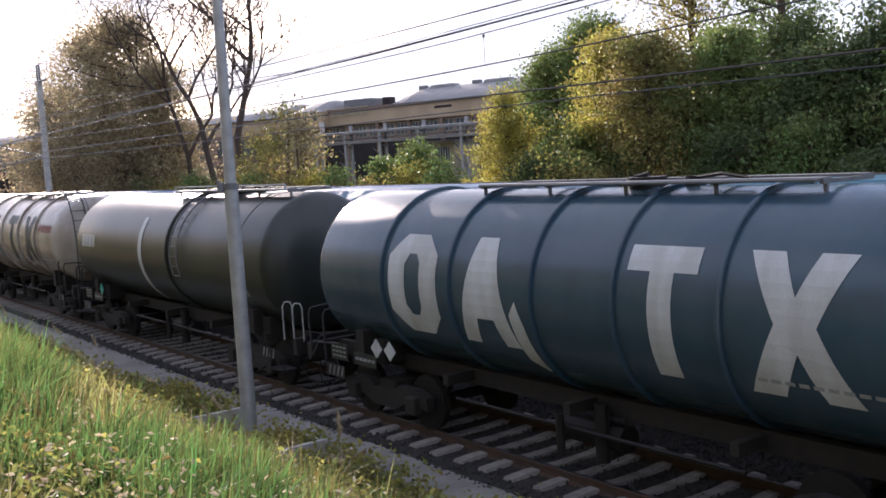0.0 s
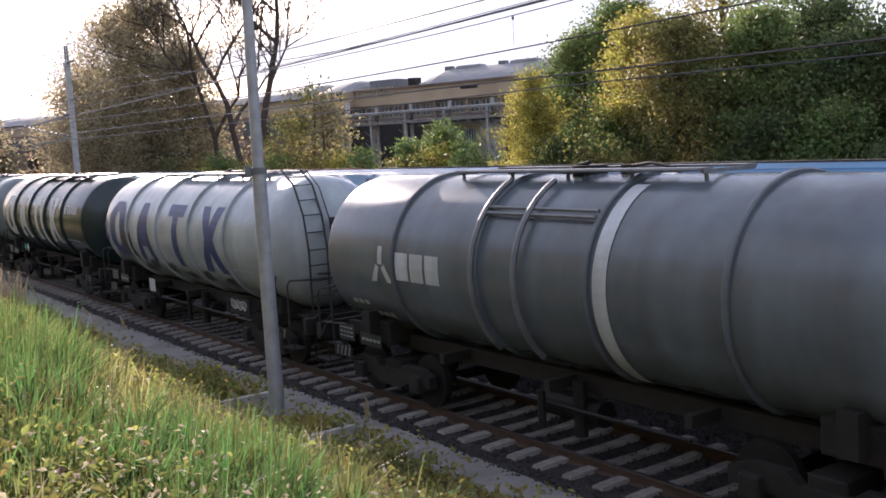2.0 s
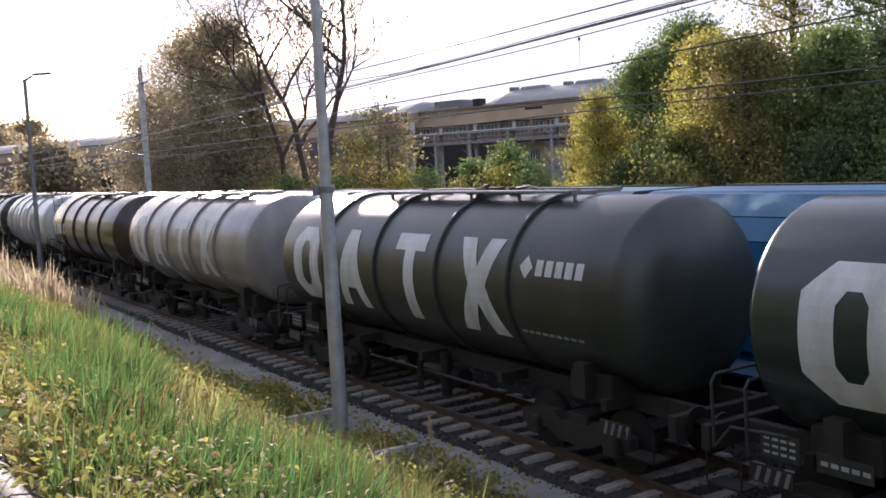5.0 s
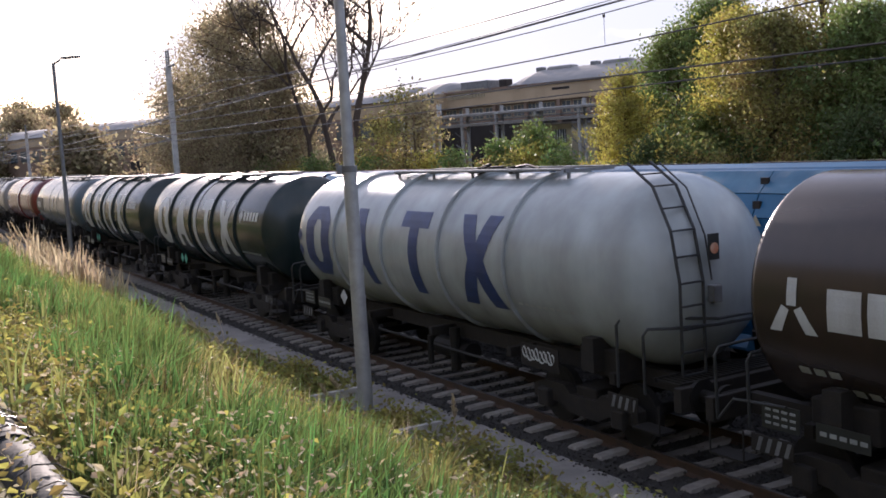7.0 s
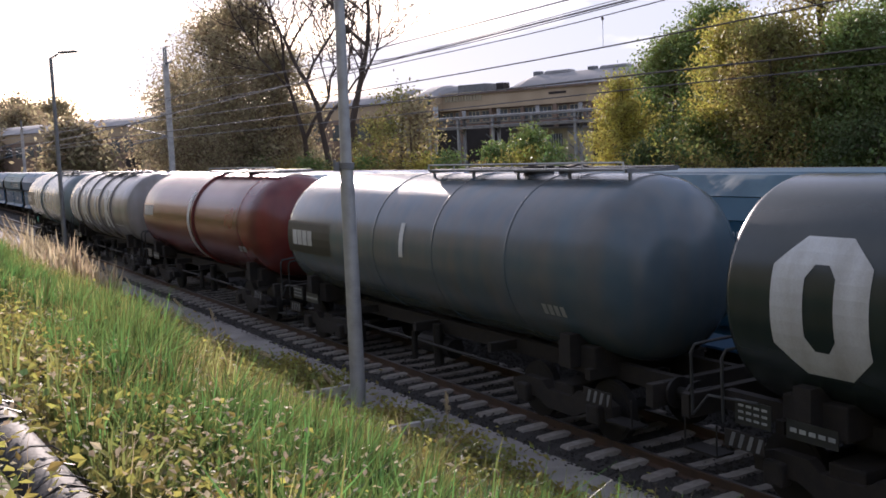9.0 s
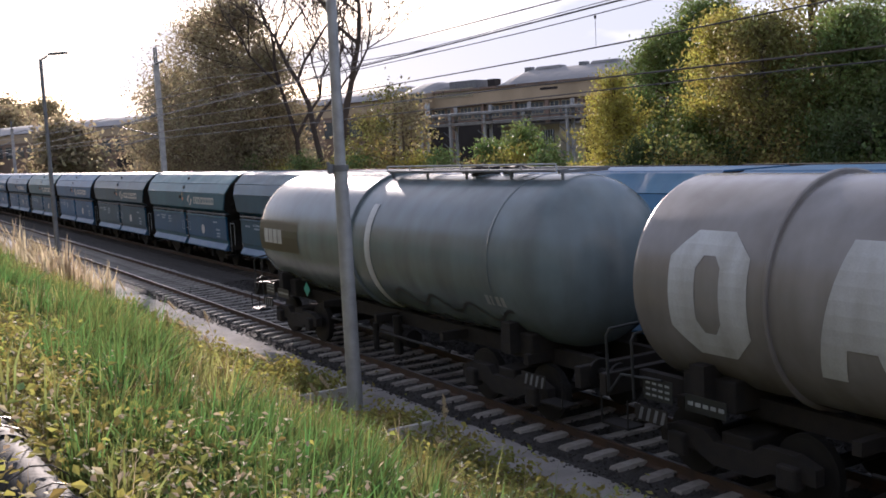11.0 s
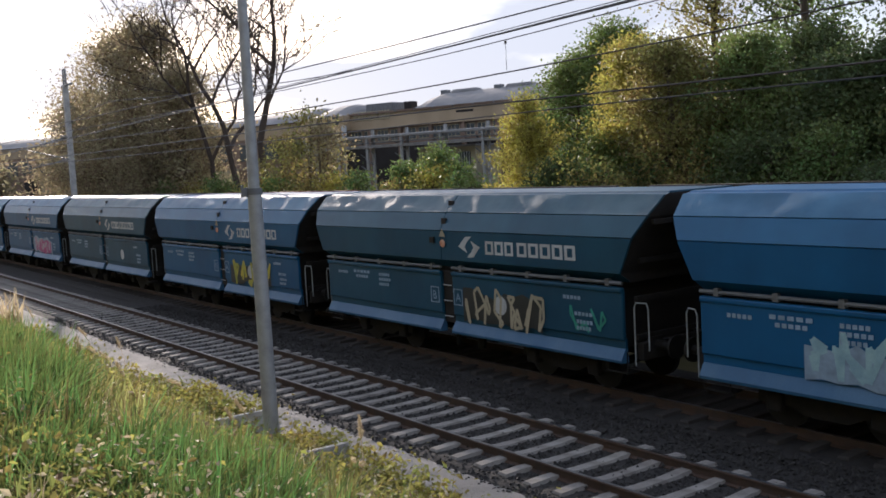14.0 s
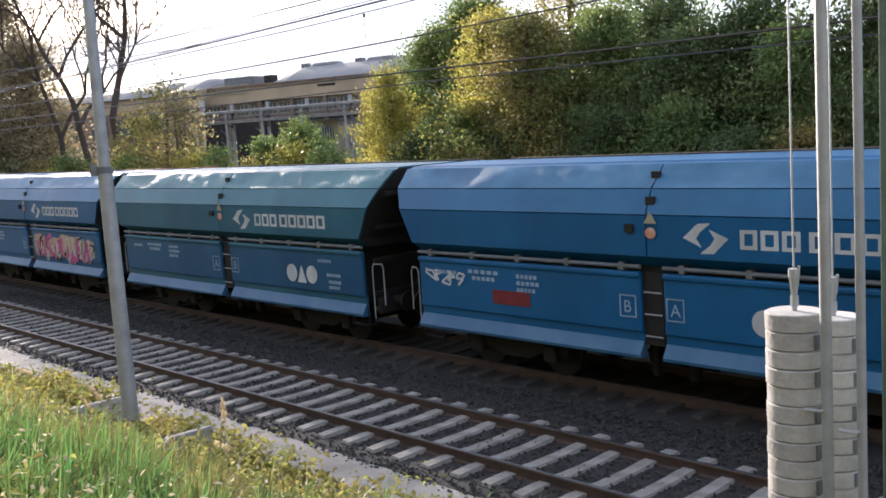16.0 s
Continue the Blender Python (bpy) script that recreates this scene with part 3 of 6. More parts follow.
def bogie_meshes():
    """One bogie, kept as meshes that all wagons share."""
    out = {}
    bm = bmesh.new()
    prof = [(-1.25, 0.42), (-1.25, 0.62), (-0.95, 0.72), (-0.45, 0.72), (-0.3, 0.60), (0.3, 0.60), (0.45, 0.72), (0.95, 0.72), (1.25, 0.62), (1.25, 0.42), (0.6, 0.42), (0.35, 0.3), (-0.35, 0.3), (-0.6, 0.42)]
    a = [bm.verts.new((x, -1.08, z)) for x, z in prof]
    b = [bm.verts.new((x, -0.92, z)) for x, z in prof]
    for i in range(len(prof)):
        j = (i + 1) % len(prof)
        bm.faces.new((a[i], a[j], b[j], b[i]))
    bm.faces.new(a), bm.faces.new(list(reversed(b)))
    bmesh.ops.recalc_face_normals(bm, faces=bm.faces[:])
    for x in (-0.9, 0.9):
        box(bm, (x, -1.08, 0.46), (0.3, 0.2, 0.3), bevel=0.04)
    out["side_frame"] = (bm, "under")
    bm = bmesh.new()
    for y in (-0.80, 0.68):
        bar(bm, (0, y, 0), (0, y + 0.12, 0), 0.46, 28)
        bar(bm, (0, y - 0.01 if y < 0 else y + 0.10, 0), (0, y + 0.02 if y < 0 else y + 0.13, 0), 0.40, 28)
    bar(bm, (0, -1.0, 0), (0, 1.0, 0), 0.09, 12)
    out["wheelset"] = (bm, "iron")
    bm = bmesh.new()
    box(bm, (0, 0, 0.62), (0.5, 2.0, 0.25), bevel=0.03)
    box(bm, (0, 0, 0.78), (0.7, 0.7, 0.12))
    out["bolster"] = (bm, "under")
    return out


SHARED = {}


def shared(name, bm, material):
    me = bpy.data.meshes.new(name)
    bm.normal_update()
    bm.to_mesh(me)
    bm.free()
    me.materials.append(M[material])
    SHARED[name] = me


for key, (bm_, m_) in bogie_meshes().items():
    shared(key, bm_, m_)
bm_ = bmesh.new()
bar(bm_, (0, 0, 0), (-0.42, 0, 0), 0.085, 14)
bar(bm_, (-0.42, 0, 0), (-0.47, 0, 0), 0.22, 20)
box(bm_, (0.02, 0, 0), (0.05, 0.3, 0.3), bevel=0.01)
shared("buffer", bm_, "iron")
bm_ = bmesh.new()
chain(bm_, [(0, 0, 0), (0, 0, 0.66), (0.03, 0.04, 0.75), (0.13, 0.1, 0.75), (0.16, 0.13, 0.66), (0.16, 0.13, 0)], 0.017)
shared("grab_rail", bm_, "galv")
shared("cross_beam", box(bmesh.new(), (0, 0, 0), (0.12, 2.3, 0.16)), "under")
bm_ = bmesh.new()
box(bm_, (0, 0, 1.22), (0.9, 2.1, 0.42), bevel=0.03)
box(bm_, (0, -1.0, 1.35), (0.25, 0.5, 0.5))
box(bm_, (0, 1.0, 1.35), (0.25, 0.5, 0.5))
shared("saddle", bm_, "under")
bm_ = bmesh.new()
box(bm_, (0, 0, 0), (0.55, 0.3, 0.03))
chain(bm_, [(-0.27, -0.14, 0), (-0.27, -0.14, 0.4)], 0.012)
chain(bm_, [(0.27, -0.14, 0), (0.27, -0.14, 0.4)], 0.012)
shared("step", bm_, "iron")


def use(name, parent, m):
    ob = new(name, SHARED[name])
    ob.parent = parent
    ob.matrix_basis = m
    return ob


def running_gear(t, xa, xb, sill=1.02, rails=False):
    """Bogies, buffers, underframe and end rails between the buffer beams."""
    for x in (xa + 2.3, xb - 2.3):
        b = new("bogie")
        b.parent = t
        b.location = (x, 0, 0)
        use("side_frame", b, pose(0, 0, 0))
        use("side_frame", b, pose(0, 0, 0, 0, 0, 180))
        use("bolster", b, pose(0, 0, 0))
        for dx in (-0.9, 0.9):
            use("wheelset", b, pose(dx, 0, 0.46))
    for x, turn in ((xa, 0), (xb, 180)):
        for y in (-0.875, 0.875):
            use("buffer", t, pose(x, y, 1.04, 0, 0, turn))
    for y in (-0.55, 0.55):
        part("sill_beam", box(bmesh.new(), ((xa + xb) / 2, y, sill), (xb - xa, 0.14, 0.26)), "under", t)
    for x in (xa + 0.06, xb - 0.06):
        part("buffer_beam", box(bmesh.new(), (x, 0, sill), (0.14, 2.5, 0.32), bevel=0.01), "under", t)
    for x in np.linspace(xa + 1.5, xb - 1.5, 5):
        use("cross_beam", t, pose(x, 0, sill + 0.02))
    for x in (xa + 1.9, xb - 1.9):
        use("saddle", t, pose(x, 0, 0))
    bm = bmesh.new()
    chain(bm, [(xa + 4.2, -0.95, 0.72), (xb - 4.2, -0.95, 0.72)], 0.03)
    bar(bm, ((xa + xb) / 2 - 0.6, -0.6, 0.62), ((xa + xb) / 2 + 0.6, -0.6, 0.62), 0.19, 12)
    bar(bm, ((xa + xb) / 2 + 0.3, -0.8, 0.3), ((xa + xb) / 2 + 0.3, -0.8, 1.1), 0.1, 10)
    bar(bm, ((xa + xb) / 2 - 0.3, -1.0, 0.35), ((xa + xb) / 2 - 0.3, -1.0, 0.9), 0.06, 10)
    part("brake_gear", bm, "iron", t)
    if rails:
        use("grab_rail", t, pose(xb - 0.55, -1.2, 1.1))
        use("grab_rail", t, pose(xb - 0.15, -1.2, 1.1))
    use("step", t, pose(xa + 0.5, -1.28, 0.55))
    use("step", t, pose(xb - 0.5, -1.28, 0.55))
    bm = bmesh.new()
    box(bm, (xa + 1.2, -1.26, 1.15), (0.55, 0.012, 0.3))
    box(bm, (xa + 2.05, -1.26, 1.1), (0.7, 0.012, 0.22))
    part("data_plate", bm, "black_paint", t)
    bm = bmesh.new()
    for i in range(3):
        for j in range(4):
            box(bm, (xa + 1.02 + j * 0.12, -1.27, 1.07 + i * 0.08), (0.08, 0.006, 0.03))
    for j in range(5):
        box(bm, (xa + 1.8 + j * 0.13, -1.27, 1.10), (0.09, 0.006, 0.05))
    part("data_label", bm, "grey_paint", t, "small pale bars of lettering")["kind"] = "stuff"


def walkway(t, x0, x1, rails=False):
    bm = bmesh.new()
    for y in (-0.42, 0.42):
        box(bm, ((x0 + x1) / 2, y, 4.03), (x1 - x0, 0.24, 0.03))
        chain(bm, [(x0, y * 1.3, 4.02), (x1, y * 1.3, 4.02)], 0.02)
    for x in np.arange(x0, x1 + 0.01, (x1 - x0) / 4):
        box(bm, (x, 0, 4.0), (0.05, 1.0, 0.05))
        box(bm, (x, -0.42, 3.9), (0.04, 0.04, 0.2))
    part("walkway", bm, "galv_dark", t, "narrow steel walkway on top of the tank")
    bm = bmesh.new()
    xm = (x0 + x1) / 2
    bar(bm, (xm, 0, 3.9), (xm, 0, 4.08), 0.27, 20)
    bar(bm, (xm - 0.12, -0.1, 4.08), (xm + 0.12, -0.1, 4.12), 0.03, 8)
    part("manhole", bm, "iron", t, "round manhole lid")
    bm = bmesh.new()
    bar(bm, (xm + 0.8, -0.05, 3.9), (xm + 0.8, -0.05, 4.08), 0.09, 12)
    chain(bm, [(xm + 0.8, -0.05, 4.05), (xm + 1.3, -0.1, 4.1), (xm + 1.8, -0.2, 4.04)], 0.025)
    part("valve", bm, "iron", t, "top valve with a bent pipe")
    if rails:
        bm = bmesh.new()
        chain(bm, [(x0, -0.55, 4.02), (x0, -0.55, 4.13), (x1, -0.55, 4.13), (x1, -0.55, 4.02)], 0.018)
        for x in np.linspace(x0, x1, 7)[1:-1]:
            bar(bm, (x, -0.55, 4.02), (x, -0.55, 4.13), 0.014, 6)
        part("top_rail", bm, "galv", t)


def end_ladder(t, L):
    """Ladder up the end of the tank, with a platform and bent rails below it."""
    ladder = new("ladder")
    ladder.parent = t
    tagged(ladder, "dark steel ladder up the tank end")
    pts = [(L + 0.66, 1.25), (L + 0.66, 2.5), (L + 0.52, 3.2), (L + 0.2, 3.8), (L - 0.3, 4.12)]
    for y in (-0.92, -0.50):
        bm = bmesh.new()
        chain(bm, [(x, y, z) for x, z in pts], 0.022)
        part("ladder_rail", bm, "dark_steel", ladder)
    for (xa, za), (xb, zb) in zip(pts[:-1], pts[1:]):
        n = max(2, round(math.hypot(xb - xa, zb - za) / 0.30))
        for i in range(n):
            u = i / n
            bm = bmesh.new()
            box(bm, (xa + (xb - xa) * u, -0.71, za + (zb - za) * u), (0.05, 0.42, 0.022))
            part("rung", bm, "dark_steel", ladder)
    bm = bmesh.new()
    chain(bm, [(L - 0.2, -0.42, 4.1), (L + 0.3, -0.40, 3.75), (L + 0.58, -0.36, 3.1), (L + 0.68, -0.36, 2.5)], 0.013)
    part("grab_cable", bm, "dark_steel", t, "thin steel grab bar beside the ladder")
    bm = bmesh.new()
    box(bm, (L + 0.7, -0.33, 2.95), (0.02, 0.2, 0.36), bevel=0.008)
    plate = part("warning_plate", bm, "black_paint", t, "small dark plate with an orange ring")
    bm = bmesh.new()
    bar(bm, (L + 0.712, -0.33, 2.93), (L + 0.72, -0.33, 2.93), 0.075, 16)
    part("ring", bm, "orange_paint", plate)
    part("junction_box", box(bmesh.new(), (L + 0.66, -0.28, 2.3), (0.12, 0.16, 0.24), bevel=0.015), "galv_dark", t, "small grey box beside the ladder")
    for dx, top in ((-0.25, 1.98), (0.3, 1.9)):
        bm = bmesh.new()
        chain(bm, [(L + dx, -1.28, 1.0), (L + dx, -1.28, top - 0.1), (L + dx + 0.06, -1.25, top), (L + dx + 0.25, -1.0, top), (L + 0.78, -0.35, top), (L + 0.8, 1.1, top)], 0.022)
        part("bent_rail", bm, "dark_steel", t, "dark bent tube railing")
    bm = bmesh.new()
    for y in np.arange(-1.1, 1.15, 0.1):
        box(bm, (L + 0.58, y, 1.18), (0.5, 0.035, 0.03))
    box(bm, (L + 0.34, 0, 1.18), (0.03, 2.3, 0.06))
    box(bm, (L + 0.82, 0, 1.18), (0.03, 2.3, 0.06))
    part("end_platform", bm, "iron", t, "dark steel grating platform")


def end_frame(t):
    """Two pale bent tube frames at the low end of a wagon."""
    for x in (-0.72, -0.2):
        bm = bmesh.new()
        chain(bm, [(x, -1.28, 0.95), (x, -1.3, 1.75), (x + 0.04, -1.27, 1.86), (x + 0.14, -1.0, 1.9), (x + 0.14, 0.6, 1.9)], 0.022)
        part("bent_rail", bm, "dark_steel", t, "dark grey bent tube railing")
    bm = bmesh.new()
    chain(bm, [(-0.72, -1.28, 0.95), (-0.45, -1.28, 1.25), (0.35, -1.28, 1.3)], 0.018)
    part("brace", bm, "dark_steel", t)


def striped_step(t, x):
    """Footboard below the buffer with worn pale warning stripes."""
    bm = bmesh.new()
    box(bm, (x, -1.3, 0.80), (0.62, 0.02, 0.22), bevel=0.004)
    step = part("warning_board", bm, "under", t, "dark footboard with pale slanted stripes")
    for k in range(4):
        bm = bmesh.new()
        q = x - 0.24 + k * 0.14
        bm.faces.new([bm.verts.new(p) for p in ((q, -1.313, 0.71), (q + 0.06, -1.313, 0.71), (q + 0.12, -1.313, 0.89), (q + 0.06, -1.313, 0.89))])
        part("stripe", bm, "galv_dark", step)


def side_ladder(t, x, h0=-1.4, h1=1.9):
    ladder = new("side_ladder")
    ladder.parent = t
    pts = [on_tank(x, s, 0.08) for s in np.arange(h0, h1, 0.22)]
    for dx in (-0.2, 0.2):
        bm = bmesh.new()
        chain(bm, [(p[0] + dx, p[1], p[2]) for p in pts], 0.02)
        part("ladder_rail", bm, "galv_dark", ladder)
    for p in pts:
        bm = bmesh.new()
        bar(bm, (p[0] - 0.2, p[1], p[2]), (p[0] + 0.2, p[1], p[2]), 0.014, 6)
        part("rung", bm, "galv_dark", ladder)


HOOPS = (2.22, 4.5, 6.74, 8.88)


def tank_wagon(x0, L, look_, label):
    """x0: where its rim stands at 8 s; L: rim to rim."""
    t = new("tank_wagon")
    tagged(t, label, "tank wagon", group="tank wagons of the passing train")
    t["x8"] = x0
    paint_, kind, ink, extra = look_
    soft = "ladder" in extra or kind in ("plain", "orlen") and "rails" not in extra
    shell(t, L, paint_, soft)
    running_gear(t, -0.95, L + 0.95, 1.02, "rails" in extra)
    if kind in ("marks", "marks_far"):
        xs = HOOPS if kind == "marks" else (2.03, 3.82, 5.63, 7.12, 8.70)
        for x in xs:
            hoop(t, x, paint_)
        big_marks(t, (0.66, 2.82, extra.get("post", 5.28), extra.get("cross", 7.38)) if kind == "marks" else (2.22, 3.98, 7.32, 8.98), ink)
        walkway(t, 3.6, 9.4)
        if "logo" in extra:
            lm = "red_paint" if "redlogo" in extra else "white_paint"
            bars_label(t, 9.58, 1.15, 0.24, 0.42, 5, lm)
            part("painted_mark", mark_poly(9.18, 0.32, 0.36, 0.42, ((0.5, 0), (1, 0.5), (0.5, 1), (0, 0.5))), lm, t, "small painted diamond mark")
        bars_label(t, 9.1, 1.5, 0.05, -0.6, 9, "grey_paint")
        if "stripe_x" in extra:
            band(t, extra["stripe_x"], 0.30, -1.5, 2.4, ink)
        if "specks" in extra:
            for sc in (0.12, -0.22):
                part("painted_mark", mark_poly(0.2, 0.24, 0.30, sc, ((0.5, 0), (1, 0.5), (0.5, 1), (0, 0.5))), ink, t, "small painted diamond")
        if "stains" in extra:
            rng = random.Random(4)
            for k in range(7):
                bm = bmesh.new()
                x = 1.5 + k * 1.15 + rng.uniform(-0.3, 0.3)
                c = rng.uniform(-1.15, -0.75)
                patch(bm, [(x + 0.42 * math.cos(a) * rng.uniform(0.5, 1.2), c + 0.2 * math.sin(a) * rng.uniform(0.5, 1.3)) for a in np.linspace(0, 2 * math.pi, 12)[:-1]])
                part("paint_stain", bend(bm, 0.007), "black_paint", t, "dark spilled oil stain")
            bm = bmesh.new()
            patch(bm, [(1.72, -0.62), (1.62, -0.12), (1.75, 0.02), (1.95, -0.04), (2.1, 0.04), (2.17, -0.12), (2.34, -0.02), (2.42, -0.28), (2.36, -0.46), (2.5, -0.66), (2.46, -0.86), (2.3, -0.72), (2.12, -0.74), (1.9, -0.88)])
            part("paint_stain", bend(bm, 0.010), "black_paint", t, "large dark dried oil splash")
        if "square" in extra:
            part("hazard_plate", box(bmesh.new(), (extra["square"], -1.3, 1.12), (0.42, 0.014, 0.34), bevel=0.004), "white_paint", t, "white square plate")
        if "flap" in extra:
            bm = bmesh.new()
            patch(bm, [(5.22, -1.0), (5.5, -1.25), (5.42, -0.4), (5.3, -0.05), (5.15, -0.25)])
            part("painted_mark", bend(bm), ink, t, "torn remnant of a painted mark")
    elif kind == "plain":
        for x in (4.73, 7.09, 9.43) if "stripe_x" not in extra else (L * 0.9,):
            hoop(t, x, paint_, 0.05, 0.012)
        walkway(t, L * 0.48, L * 0.97, True)
        if "stripe_x" in extra:
            band(t, extra["stripe_x"], 0.24, -1.5, 0.95, "white_paint")
            hoop(t, extra["hoop_x"], paint_, 0.09, 0.06)
        if "panel" in extra:
            band(t, 0.2, 2.4, -0.36, 0.38, extra["panel"], 0.006)
            if "stripe_x" not in extra:
                band(t, 5.86, 0.16, -0.1, 0.55, "white_paint")
        bars_label(t, 0.52, 1.15, 0.34, 0.0 if "panel" in extra else 0.2, 4, ink, 0.86)
        if "side_ladder" in extra:
            side_ladder(t, 7.55, -0.4, 1.7)
        bars_label(t, L - 1.4, 0.6, 0.18, -0.6, 4, "grey_paint")
        if "scrawl" in extra:
            bm = bmesh.new()
            for i in range(26):
                u = i * 0.16
                patch(bm, [(6.8 + u, -0.95 + 0.16 * math.sin(u * 5)), (6.8 + u + 0.17, -0.95 + 0.16 * math.sin((u + 0.16) * 5)), (6.8 + u + 0.17, -0.88 + 0.16 * math.sin((u + 0.16) * 5)), (6.8 + u, -0.88 + 0.16 * math.sin(u * 5))])
            part("graffiti", bend(bm, 0.01), "black_paint", t, "dark sprayed scrawl")
    elif kind == "ribbed":
        for x in (2.22, 4.5, 6.83, 9.05):
            hoop(t, x, paint_, 0.09, 0.06)
        if "frame" in extra:
            for i, x in enumerate((4.5, 5.48)):
                bm = bmesh.new()
                chain(bm, [on_tank(x, s, 0.1) for s in np.arange(-1.2, 1.7, 0.2)], 0.045)
                part("frame_rib", bm, "galv_dark", t)
            bm = bmesh.new()
            for s in (0.95, 1.05):
                chain(bm, [on_tank(4.5, s, 0.07), on_tank(6.8, s, 0.07)], 0.03)
            part("frame_rail", bm, "galv_dark", t)
            band(t, 6.95, 0.25, -1.6, 2.2, "white_paint")
        walkway(t, 3.0, 8.0)
        part("painted_mark", mark_poly(1.49 if "frame" in extra else 0.25, 0.66, 0.62, 0.0, ((0.4, 0.5), (0.6, 0.5), (0.6, 1), (0.4, 1)), ((0, 0), (0.25, 0), (0.45, 0.42), (0.3, 0.5)), ((0.75, 0), (1, 0), (0.7, 0.5), (0.55, 0.42))), ink, t, "three-armed painted mark")
        bars_label(t, 2.3 if "frame" in extra else 1.05, 1.3 if "frame" in extra else 1.5, 0.46, 0.0, 3, ink, 0.85)
        bars_label(t, 0.5, 0.6, 0.10, -0.8, 3, "grey_paint")
        bars_label(t, 0.9, 0.8, 0.12, -1.05, 4, "grey_paint")
    elif kind == "orlen":
        for x in (0.96, 1.38, 6.88, 7.33):
            hoop(t, x, paint_, 0.09, 0.04)
        walkway(t, 2.9, 6.9, True)
        side_ladder(t, 3.35)
        bm = bmesh.new()
        patch(bm, [(5.50, 0.40), (6.76, 0.40), (6.76, 0.76), (5.40, 0.76)])
        part("name_board", bend(bm), "red_paint", t, "dark red painted panel")
        bars_label(t, 5.98, 0.74, 0.2, 0.58, 5, "white_paint")
        band(t, 5.38, 1.36, -0.62, -0.14, "black_paint", 0.01)
        for k in range(4):
            bars_label(t, 5.58, 0.8, 0.05, -0.32 - k * 0.1, 6, "white_paint", 0.85)
        band(t, 7.5, 0.8, -0.12, 0.3, "tank_grey", 0.008)
        bm = bmesh.new()
        chain(bm, [on_tank(2.9, -0.02, 0.06), on_tank(5.6, -0.1, 0.06)], 0.025)
        part("side_rail", bm, "galv_dark", t)
    if "ladder" in extra:
        end_ladder(t, L)
    if "diamonds" in extra:
        diamonds(t, *extra["diamonds"])
    end_frame(t)
    striped_step(t, 0.15)
    striped_step(t, L - 0.15)
    if "specks" in extra:
        bm = bmesh.new()
        loop = [(L - 2.55 + 0.0095 * k + 0.07 * math.cos(k * 0.55), 1.16 + 0.02 * math.sin(k * 0.21) + 0.085 * math.sin(k * 0.55)) for k in range(88)]
        for k, ((a, za), (b, zb)) in enumerate(zip(loop[:-1], loop[1:])):
            y = -1.300 - 0.0001 * k
            bm.faces.new([bm.verts.new(p) for p in ((a - 0.012, y, za - 0.015), (b - 0.012, y, zb - 0.015), (b + 0.012, y, zb + 0.015), (a + 0.012, y, za + 0.015))])
        part("graffiti", bm, "white_paint", t, "white sprayed scrawl on the underframe")
        part("side_plate", box(bmesh.new(), (L - 2.15, -1.27, 1.13), (1.0, 0.02, 0.36)), "under", t)
    return t


